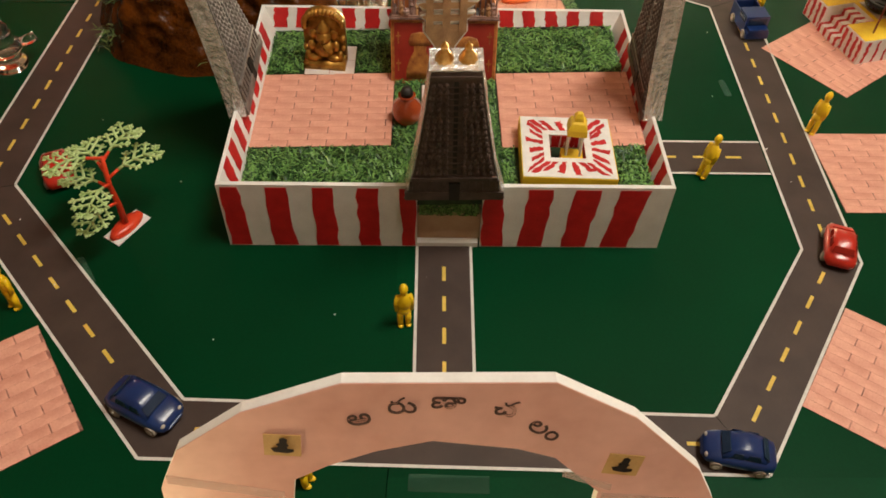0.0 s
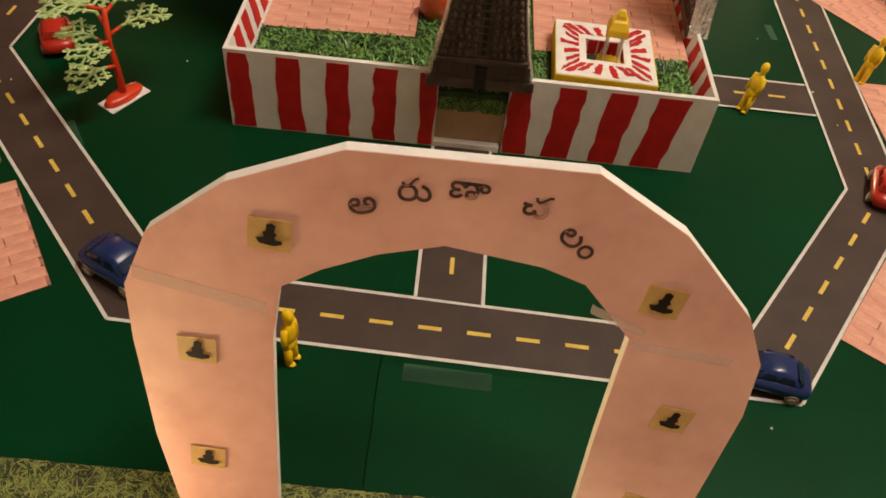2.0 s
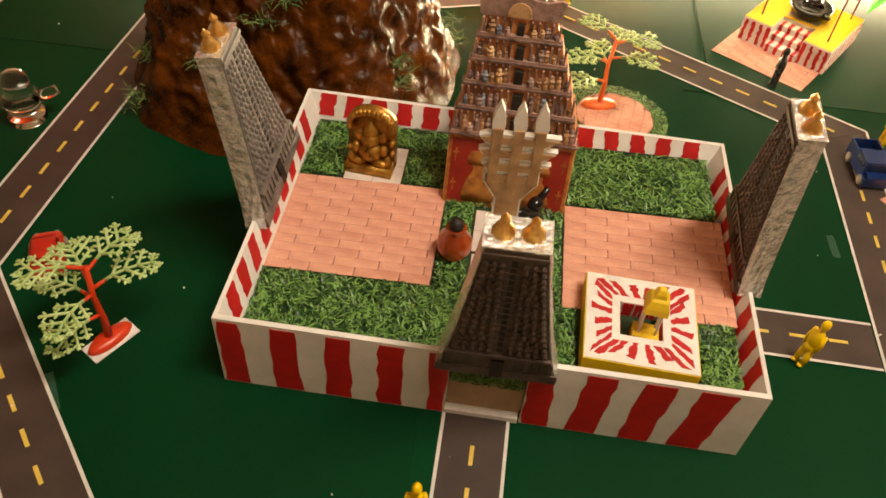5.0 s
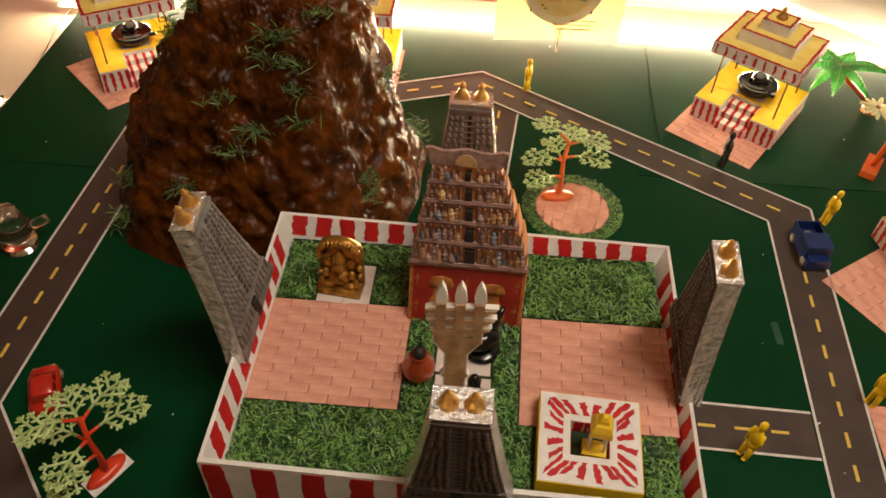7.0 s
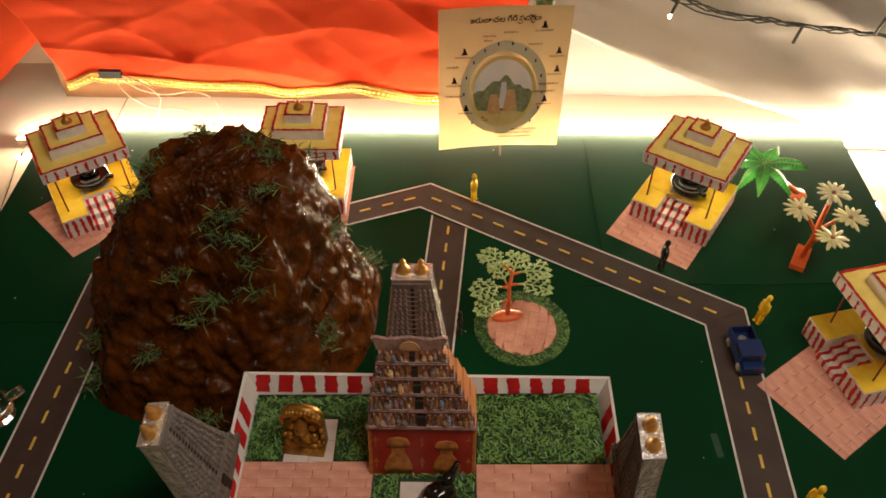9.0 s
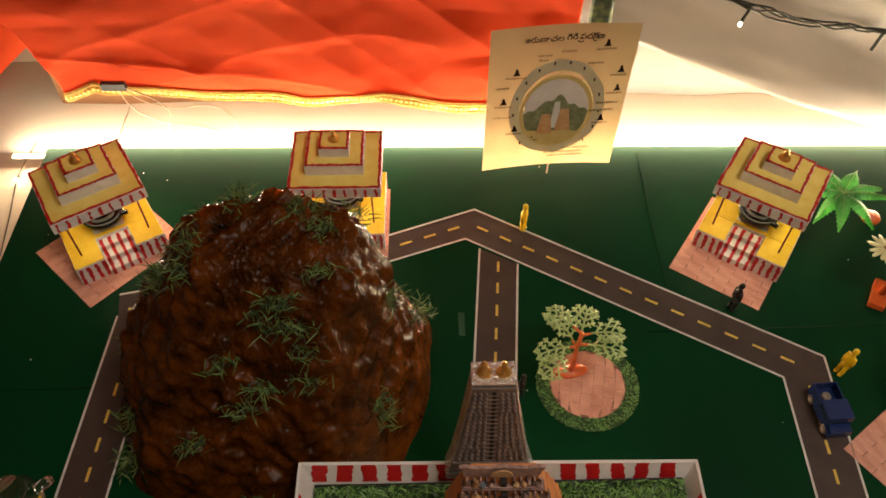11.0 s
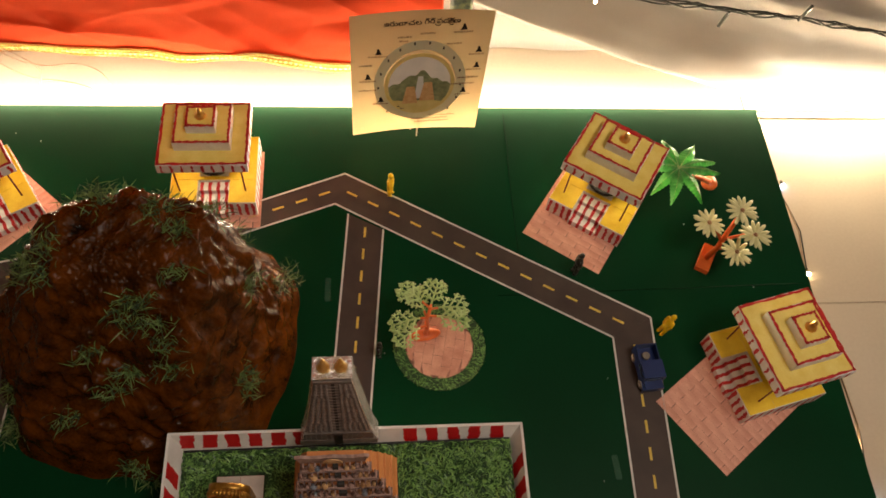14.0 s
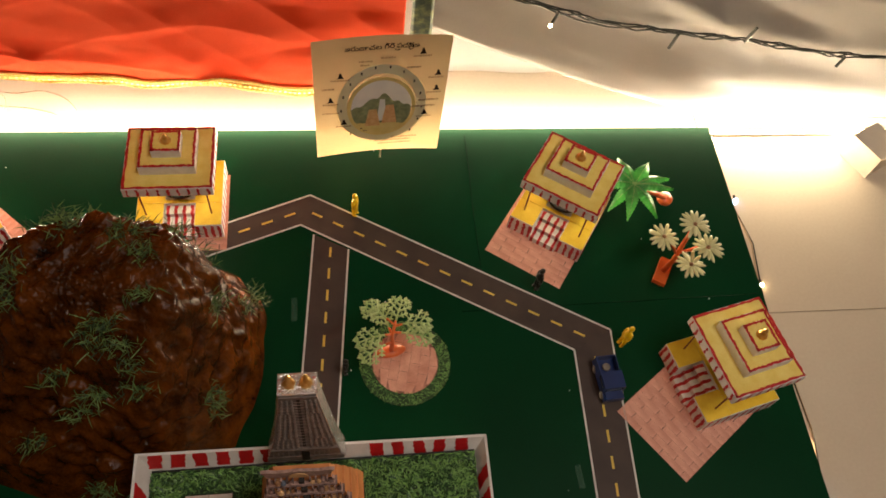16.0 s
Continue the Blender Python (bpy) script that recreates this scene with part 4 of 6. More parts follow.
def flag_pole():
    p = thing("flag_pole", pose(-0.004, 0.046, TURF_Z - 0.005, 0, 0, 4), "cut-out card flag pole with three-pronged head", "flag pole")
    lump = [(min(1.08 * a, 0.0165), b) for a, b in ((0.0068, 0), (0.0066, 0.022), (0.0085, 0.025), (0.0066, 0.029), (0.0066, 0.05), (0.0088, 0.053), (0.0066, 0.057), (0.0066, 0.078), (0.009, 0.081), (0.0068, 0.085), (0.0068, 0.106), (0.0092, 0.109), (0.007, 0.113), (0.007, 0.136), (0.011, 0.143), (0.019, 0.15), (0.022, 0.156))]
    edge = [(x + 0.0012, 0, z) for x, z in lump] + [(-x - 0.0012, 0, z) for x, z in lump[::-1]]
    part("shaft", finish(slab(bmesh.new(), edge, (0, 0.005, 0)), 0.0005, 1), PAPER, p, "white card edges of the pole")
    part("shaft_print", slab(bmesh.new(), [(x, -0.0003, z + 0.0004) for x, z in lump] + [(-x, -0.0003, z + 0.0004) for x, z in lump[::-1]], (0, 0.0003, 0)), POLE_PRINT, p, "brass-brown printed front")
    for x in (-0.0125, 0.0005, 0.0135):
        bm = slab(bmesh.new(), [(x - 0.0032, 0, 0.1562), (x + 0.0032, 0, 0.1562), (x + 0.0034, 0, 0.19), (x + 0.0042, 0, 0.195), (x + 0.0028, 0, 0.204), (x, 0, 0.2105), (x - 0.0028, 0, 0.204), (x - 0.0042, 0, 0.195), (x - 0.0034, 0, 0.19)], (0, 0.005, 0))
        part("prong", finish(bm, 0.0005, 1), PAPER, p)
        part("prong_print", box(bmesh.new(), x - 0.003, x + 0.003, -0.0016, -0.0001, 0.15, 0.192), POLE_PRINT, p)
    for z, w in ((0.160, 0.019), (0.1705, 0.0215), (0.181, 0.022)):
        pts = [(-w, 0, z + 0.004), (-w + 0.005, 0, z), (w - 0.005, 0, z), (w + 0.003, 0, z + 0.005), (w - 0.006, 0, z + 0.0052), (-w + 0.004, 0, z + 0.0052)]
        bar = part("crossbar", finish(slab(bmesh.new(), [(x * 1.06, 0.0, z + 0.0022 + (zz - z - 0.0026) * 1.75) for x, _, zz in pts], (0, 0.0045, 0)), 0.0004, 1), PAPER, p, "white card crossbar")
        part("crossbar_print", finish(slab(bmesh.new(), [(x, -0.0012, zz) for x, _, zz in pts], (0, 0.0008, 0))), POLE_PRINT, bar)


flag_pole()


def stepped_tank():
    rng = random.Random(9)
    cx, cy, w, hgt = 0.1105, 0.0535, 0.0415, 0.0195
    t = thing("stepped_tank", pose(cx, cy, turf_z(cx) - 0.0015, 0, 0, -2), "white foam temple tank with red rays and yellow sides", "model tank")
    hole = 0.016
    bm = bmesh.new()
    for a in ((-w, w, -w, -hole), (-w, w, hole, w), (-w, -hole, -hole, hole), (hole, w, -hole, hole)):
        box(bm, *a, 0.0, hgt)
    bmesh.ops.remove_doubles(bm, verts=bm.verts, dist=1e-5)
    part("foam_block", bm, FOAM, t)
    part("tank_floor", box(bmesh.new(), -hole, hole, -hole, hole, 0.0, 0.004), TURF, t, "dark green tank floor")
    for a in ((-w - 0.0006, w + 0.0006, -w - 0.0008, -w - 0.0001), (-w - 0.0006, w + 0.0006, w + 0.0001, w + 0.0008), (-w - 0.0008, -w - 0.0001, -w, w), (w + 0.0001, w + 0.0008, -w, w)):
        part("yellow_side", box(bmesh.new(), *a, 0.0, hgt - 0.0008), YELLOW, t, "yellow painted side")
    for k in range(4):
        turn = pose(0, 0, 0, 0, 0, 90 * k)
        for j in range(6):
            u = (-0.0325, -0.021, -0.007, 0.007, 0.021, 0.0325)[j] + rng.uniform(-0.0012, 0.0012)
            e = u * 0.55
            start = -w + 0.003 + rng.uniform(0, 0.006)
            bm = rough_quad(bmesh.new(), (u - 0.0029, start, hgt), (u + 0.0029, start + rng.uniform(-0.002, 0.002), hgt), (e - 0.0022, -hole - 0.006, hgt), (e + 0.0022, -hole - 0.006, hgt), (0, 0, 1), 0.0004, rng, 6, 0.0011)
            rough_quad(bm, (0.6 * e - 0.0018, -hole, 0.005), (0.6 * e + 0.0018, -hole, 0.005), (0.6 * e - 0.002, -hole, hgt - 0.001), (0.6 * e + 0.002, -hole, hgt - 0.001), (0, 1, 0), 0.0004, rng, 3, 0.0006)
            part("painted_ray", bm, RED, t, m=turn)
    k = thing("tank_pavilion", pose(cx + 0.006, cy + 0.002, turf_z(cx) + 0.0025, 0, 0, -6), "tiny yellow foam pavilion on white sticks", "model pavilion")
    part("plinth", finish(box(bmesh.new(), -0.011, 0.009, -0.0135, 0.001, 0.0, 0.010), 0.001), YELLOW, k)
    for x in (-0.0065, 0.006):
        for y in (-0.0085, -0.001):
            part("post", lathe(bmesh.new(), [(0.0011, 0.010), (0.0011, 0.0352)], 8, (x, y, 0)), PAPER, k)
    roof = bmesh.new()
    lathe(roof, [(0.0125, 0.035), (0.012, 0.041), (0.0088, 0.047), (0.006, 0.0485), (0.0055, 0.052), (0.003, 0.0555), (0, 0.056)], 4, (0.0, -0.004, 0), Matrix.Rotation(radians(45), 3, "Z"))
    part("roof", finish(roof, 0.0012), YELLOW, k)


stepped_tank()


# ---- pavilions round the road ----
def pavilion(x, y, turn, label, dish=True):
    rng = random.Random(31)
    p = thing("pavilion", pose(x, y, 0.0012, 0, 0, turn), label, "model pavilion", "pavilions on brick mats")
    hw, hd, hb = 0.058, 0.056, 0.031
    plinth = bmesh.new()
    box(plinth, -hw, hw, -hd + 0.038, hd, 0, hb)
    for s in (-1, 1):
        box(plinth, s * (hw + 0.021) / 2 - (hw - 0.021) / 2, s * (hw + 0.021) / 2 + (hw - 0.021) / 2, -hd, -hd + 0.038, 0, hb)
    block = part("plinth", finish(plinth, 0.0012, 1), FOAM, p, "white foam plinth")
    top = bmesh.new()
    box(top, -hw + 0.0008, hw - 0.0008, -hd + 0.0385, hd - 0.0008, hb + 0.0001, hb + 0.0008)
    for s in (-1, 1):
        box(top, s * (hw + 0.021) / 2 - (hw - 0.022) / 2, s * (hw + 0.021) / 2 + (hw - 0.022) / 2, -hd + 0.0008, -hd + 0.038, hb + 0.0001, hb + 0.0008)
    part("yellow_top", top, YELLOW, block, "yellow painted top")
    for i, (y0, z1) in enumerate(((-hd - 0.003, 0.010), (-hd + 0.0105, 0.0185), (-hd + 0.024, 0.0265))):
        step = part("step", finish(box(bmesh.new(), -0.0205, 0.0205, y0, -hd + 0.0378, (0.0, 0.0102, 0.0187)[i], z1), 0.001, 1), FOAM, p, "white foam step")
        z0 = (0.0, 0.0102, 0.0187)[i]
        for u in (-0.0165, -0.0055, 0.0055, 0.0165):
            bm = rough_quad(bmesh.new(), (u - 0.0021, y0, z0), (u + 0.0021, y0, z0), (u - 0.0021, y0, z1), (u + 0.0021, y0, z1), (0, -1, 0), 0.0004, rng, 3, 0.0007)
            rough_quad(bm, (u - 0.0021, y0, z1), (u + 0.0021, y0, z1), (u - 0.0021, y0 + 0.0134, z1), (u + 0.0021, y0 + 0.0134, z1), (0, 0, 1), 0.0004, rng, 4, 0.0008)
            part("painted_stripe", bm, RED, step)
    for u in (-0.053, -0.0435, -0.034, -0.0245, 0.0245, 0.034, 0.0435, 0.053):
        v = u + rng.uniform(-0.001, 0.001)
        part("painted_stripe", rough_quad(bmesh.new(), (v - 0.002, -hd, 0.001), (v + 0.002, -hd, 0.001), (v - 0.002, -hd, hb - 0.002), (v + 0.002, -hd, hb - 0.002), (0, -1, 0), 0.0004, rng), RED, block)
    for s in (-1, 1):
        for j in range(8):
            v = -hd + 0.008 + 0.0136 * j
            part("painted_stripe", rough_quad(bmesh.new(), (s * hw, v - 0.0015, 0.001), (s * hw, v + 0.0015, 0.001), (s * hw, v - 0.0015, hb - 0.002), (s * hw, v + 0.0015, hb - 0.002), (s, 0, 0), 0.0004, rng), RED, block)
    for sx in (-0.044, 0.044):
        for sy in (-0.036, 0.042):
            part("post", lathe(bmesh.new(), [(0.0011, hb + 0.0009), (0.0011, 0.0975)], 8, (sx, sy, 0)), STICK, p, "thin dark red stick post")
    # three-stepped roof
    z = 0.0975
    for i, (w, d, h) in enumerate(((0.0575, 0.051, 0.0155), (0.036, 0.032, 0.016), (0.0185, 0.0165, 0.014))):
        off = 0.004 if i else 0.0
        tier = part("roof_tier", finish(box(bmesh.new(), -w, w, -d + off, d + off, z, z + h), 0.0022, 3), FOAM, p, "white foam roof tier")
        part("yellow_top", finish(box(bmesh.new(), -w + 0.002, w - 0.002, -d + off + 0.002, d + off - 0.002, z + h + 0.0001, z + h + 0.0006)), YELLOW_ROOF, tier, "yellow painted roof top")
        zt = z + h + 0.0006
        for a, b in (((-w, -d), (w, -d)), ((w, -d), (w, d)), ((w, d), (-w, d)), ((-w, d), (-w, -d))):
            a, b = Vector((*a, 0)) * 0.985, Vector((*b, 0)) * 0.985
            n = (b - a).normalized().cross(Vector((0, 0, 1))) * 0.0032
            o = Vector((0, off, zt))
            part("red_edge", rough_quad(bmesh.new(), a + o - n * 0.9, a + o, b + o - n * 0.9, b + o, (0, 0, 1), 0.0006, rng, 22, 0.0), RED, tier, "hand-painted red edge")
        if i == 0:
            for k in range(9):
                u = -w + 0.006 + (2 * w - 0.012) * k / 8
                part("painted_stripe", rough_quad(bmesh.new(), (u - 0.0015, -d, z + 0.001), (u + 0.0015, -d, z + 0.001), (u - 0.0015, -d, z + h - 0.001), (u + 0.0015, -d, z + h - 0.001), (0, -1, 0), 0.0004, rng, 4), RED, tier)
            for s in (-1, 1):
                for k in range(7):
                    u = -d + 0.008 + (2 * d - 0.016) * k / 6
                    part("painted_stripe", rough_quad(bmesh.new(), (s * w, u - 0.0015, z + 0.001), (s * w, u + 0.0015, z + 0.001), (s * w, u - 0.0015, z + h - 0.001), (s * w, u + 0.0015, z + h - 0.001), (s, 0, 0), 0.0004, rng, 4), RED, tier)
        z += h
    part("finial", kalasam(bmesh.new(), (0, 0.004, z + 0.0006), 0.95), GOLD_FOIL, p, "small gilt finial", smooth=True)
    m = p.matrix_basis
    pad = thing("white_tile_pad", m @ pose(0, 0.008, hb + 0.0008), "white paper pad under a black stone", "paper mat")
    part("sheet", box(bmesh.new(), -0.02, 0.02, -0.02, 0.02, 0, 0.0005), WHITE_TILE, pad)
    bm = lathe(bmesh.new(), [(0.014, 0), (0.018, 0.003), (0.0205, 0.008), (0.021, 0.012), (0.0185, 0.0135), (0.0165, 0.011), (0.008, 0.0105), (0.0085, 0.016), (0.0075, 0.021), (0.004, 0.0245), (0, 0.0255)], 26)
    tube(bm, [(0.018, 0, 0.0105), (0.026, 0, 0.011)], 0.0035, 8, 0.7)
    bmesh.ops.scale(bm, vec=(1.28, 1.28, 1.15), verts=bm.verts)
    solo("black_stone_idol", bm, BLACK_STONE, m @ pose(0, 0.008, hb + 0.0013, 0, 0, -30), "glossy black round stone idol in a pavilion", "statue", "stone idols", smooth=True)


pavilion(0.3605, 0.639, -33.5, "yellow-roofed foam pavilion beside a plastic palm")
pavilion(0.537, 0.369, -76, "yellow-roofed foam pavilion near the board's edge")
pavilion(-0.187, 0.674, 0.5, "yellow-roofed foam pavilion behind the brown hill")
pavilion(-0.493, 0.639, 32, "yellow-roofed foam pavilion beside the brown hill")


# ---- hill ----
HILL = Vector((-0.245, 0.436, 0.0))


def hill_point(a, f):
    """A steep-sided mound, higher on one side, with a long slope to the front."""
    ca, sa = math.cos(a), math.sin(a)
    right = float(np.interp(f, (0.0, 0.56, 0.64, 0.70, 0.76, 0.82, 0.9, 1.0), (1.0, 0.98, 0.84, 0.66, 0.52, 0.33, 0.12, 0.0)))
    left = float(np.interp(f, (0.0, 0.25, 0.47, 0.63, 0.85, 0.94, 1.0), (1.0, 0.97, 0.8, 0.6, 0.34, 0.12, 0.0)))
    back = float(np.interp(f, (0.0, 0.36, 0.6, 0.8, 1.0), (1.0, 0.98, 0.7, 0.3, 0.0)))
    front = float(np.interp(f, (0.0, 0.2, 0.3, 0.39, 0.46, 0.54, 0.64, 0.8, 0.92, 1.0), (1.0, 0.985, 0.9, 0.78, 0.67, 0.56, 0.45, 0.23, 0.08, 0.0)))
    z = ca * ca * (right if ca > 0 else left) + sa * sa * (back if sa > 0 else front)
    rx, ry = (0.178 if ca > 0 else 0.184), (0.155 if sa > 0 else 0.176)
    reach = (abs(ca / rx) ** 2.4 + abs(sa / ry) ** 2.4) ** (-1 / 2.4)
    reach *= 1 + 0.07 * noise.noise((ca * 1.7, sa * 1.7, 3.0)) + 0.045 * noise.noise((ca * 5, sa * 5, 8.0))
    p = Vector((HILL.x + f * reach * ca, HILL.y + f * reach * sa, 0.0))
    p.z = z * 0.254
    q = p * 14
    lump = 0.010 * noise.noise(q) + 0.012 * abs(noise.noise(q * 1.9)) - 0.010 * abs(noise.noise(q * 3.1)) + 0.004 * noise.noise(q * 5.7) - 0.003 * abs(noise.noise(q * 10.5)) + 0.0018 * noise.noise(q * 21)
    out = Vector((ca, sa, 0.5 + 0.8 * (1 - f))).normalized()
    p += out * lump * min(1.0, (1.0 - f) * 6)
    p.z = max(p.z, 0.0004)
    return p


def build_hill():
    rng = random.Random(17)
    hill = thing("hill", pose(0, 0, 0), "varnished brown earth hill with tufts of dry grass", "model hill")
    bm = bmesh.new()
    nr, na = 150, 400
    top = bm.verts.new(hill_point(0, 0))
    rings = []
    for i in range(1, nr + 1):
        rings.append([bm.verts.new(hill_point(math.tau * k / na, i / nr)) for k in range(na)])
    for k in range(na):
        bm.faces.new((top, rings[0][k], rings[0][(k + 1) % na]))
    for a, b in zip(rings, rings[1:]):
        for k in range(na):
            bm.faces.new((a[k], b[k], b[(k + 1) % na], a[(k + 1) % na]))
    part("mound", bm, EARTH, hill, smooth=True)
    for t in range(52):
        a = rng.uniform(0, math.tau)
        f = 0.26 + 0.76 * (t / 52) ** 0.9
        base = hill_point(a, min(f, 0.985))
        out = Vector((math.cos(a) * f, math.sin(a) * f, 0.9))
        bm = bmesh.new()
        for k in range(rng.randint(50, 85)):
            b = base + Vector((rng.gauss(0, 0.008), rng.gauss(0, 0.008), rng.uniform(0.0, 0.004)))
            d = (out * 0.3 + Vector((rng.uniform(-1, 1), rng.uniform(-1, 1), rng.uniform(-0.3, 0.3)))).normalized()
            ln, w = rng.uniform(0.009, 0.020), 0.0006
            s = d.cross(Vector((rng.uniform(-1, 1), rng.uniform(-1, 1), 1))).normalized() * w
            mid = b + d * ln * 0.6
            tip = b + d * ln + Vector((0, 0, -rng.uniform(0, 0.3) * ln))
            v = [bm.verts.new(p) for p in (b - s, b + s, mid + s * 0.8, mid - s * 0.8, tip)]
            bm.faces.new((v[0], v[1], v[2], v[3]))
            bm.faces.new((v[3], v[2], v[4]))
        raw("grass_tuft", bm, TUFT, hill, kind="stuff")


build_hill()


# ---- entrance arch ----
def build_arch():
    tilt = math.degrees(math.atan2(0.04, 0.25))
    a = thing("entrance_arch", pose(0, -0.349, 0.001, -tilt), "pink card entrance arch with ochre stickers and painted letters", "model arch")
    outer = [(-0.141, 0.0), (-0.149, 0.075), (-0.151, 0.142), (-0.150, 0.175), (-0.137, 0.205), (-0.103, 0.233), (-0.056, 0.253), (0.040, 0.254), (0.080, 0.230), (0.118, 0.190), (0.131, 0.164), (0.134, 0.130), (0.127, 0.0)]
    inner = [(0.070, 0.0), (0.069, 0.106), (0.070, 0.172), (0.045, 0.200), (0.026, 0.207), (-0.015, 0.213), (-0.042, 0.205), (-0.065, 0.194), (-0.083, 0.182), (-0.087, 0.150), (-0.088, 0.103), (-0.089, 0.0)]
    pts = [(x, 0.0, z) for x, z in outer + inner]
    part("card_back", finish(slab(bmesh.new(), pts, (0, 0.006, 0)), 0.001, 2), PAPER, a, "white foam edge of the arch")
    part("card_front", slab(bmesh.new(), [(x, -0.0002, z) for x, _, z in pts], (0, -0.0006, 0)), ARCH_PINK, a, "pink card front")
    # orange strips paint the warm glow on the under side of the opening
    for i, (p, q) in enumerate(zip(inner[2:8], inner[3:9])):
        part("lining_glow", slab(bmesh.new(), [(p[0], 0.0005, p[1] - 0.0002), (q[0], 0.0005, q[1] - 0.0002), (q[0], 0.0055, q[1] - 0.0002), (p[0], 0.0055, p[1] - 0.0002)], (0, 0, -0.0005)), SHRINE_SIDE, a)
    # clear tape over the joints, its pale tint painting in the bright sheen
    for x0, x1, z0, z1, h in ((-0.146, -0.089, 0.186, 0.172, 0.007), (0.072, 0.118, 0.171, 0.166, 0.005), (0.05, 0.076, 0.19, 0.178, 0.005)):
        part("clear_tape", slab(bmesh.new(), [(x0, -0.00084, z0), (x1, -0.00084, z1), (x1, -0.00084, z1 - h), (x0, -0.00084, z0 - h)], (0, -0.00004, 0)), PINK_TAPE, a, "strip of shiny clear tape")
    for x, z, t in ((-0.086, 0.210, 4), (-0.122, 0.139, 2), (-0.124, 0.060, 4), (0.079, 0.195, 8), (0.102, 0.123, 10), (0.101, 0.054, 12)):
        s = part("sticker", box(bmesh.new(), -0.0088, 0.0088, -0.0004, 0.0, -0.0078, 0.0078), STICKER, a, "ochre square sticker", m=pose(x, -0.0009, z, 0, t, 0))
        bm = slab(bmesh.new(), [(u, 0, v) for u, v in ((-0.006, -0.0032), (-0.004, -0.0058), (0.003, -0.006), (0.0068, -0.0042), (0.0064, -0.0024), (0.0032, -0.0026), (0.0024, -0.0008), (0.0036, 0.0006), (0.0022, 0.0018), (0.0022, 0.0056), (0.0, 0.0066), (-0.002, 0.0055), (-0.0018, 0.0018), (-0.0034, 0.0006), (-0.0022, -0.001), (-0.003, -0.0024))], (0, -0.0003, 0))
        part("dark_mark", bm, INK, s, "plain dark seated shape", m=pose(0, -0.0005, 0.0002, 0, 6, 0) @ Matrix.Diagonal((0.86, 1, 0.88, 1)))
    for text, x, z, t in (("అ", -0.049, 0.2295, 12), ("రు", -0.029, 0.2380, 4), ("ణా", -0.008, 0.2415, -2), ("చ", 0.0185, 0.2365, -14), ("లం", 0.038, 0.2215, -38)):
        lettering("letter", text, 0.0150, BRUSH_INK, a, pose(x, -0.00095, z, 90, 0, 0) @ pose(0, 0, 0, 0, 0, t), "dark brush-painted letter", 0.0001)


build_arch()


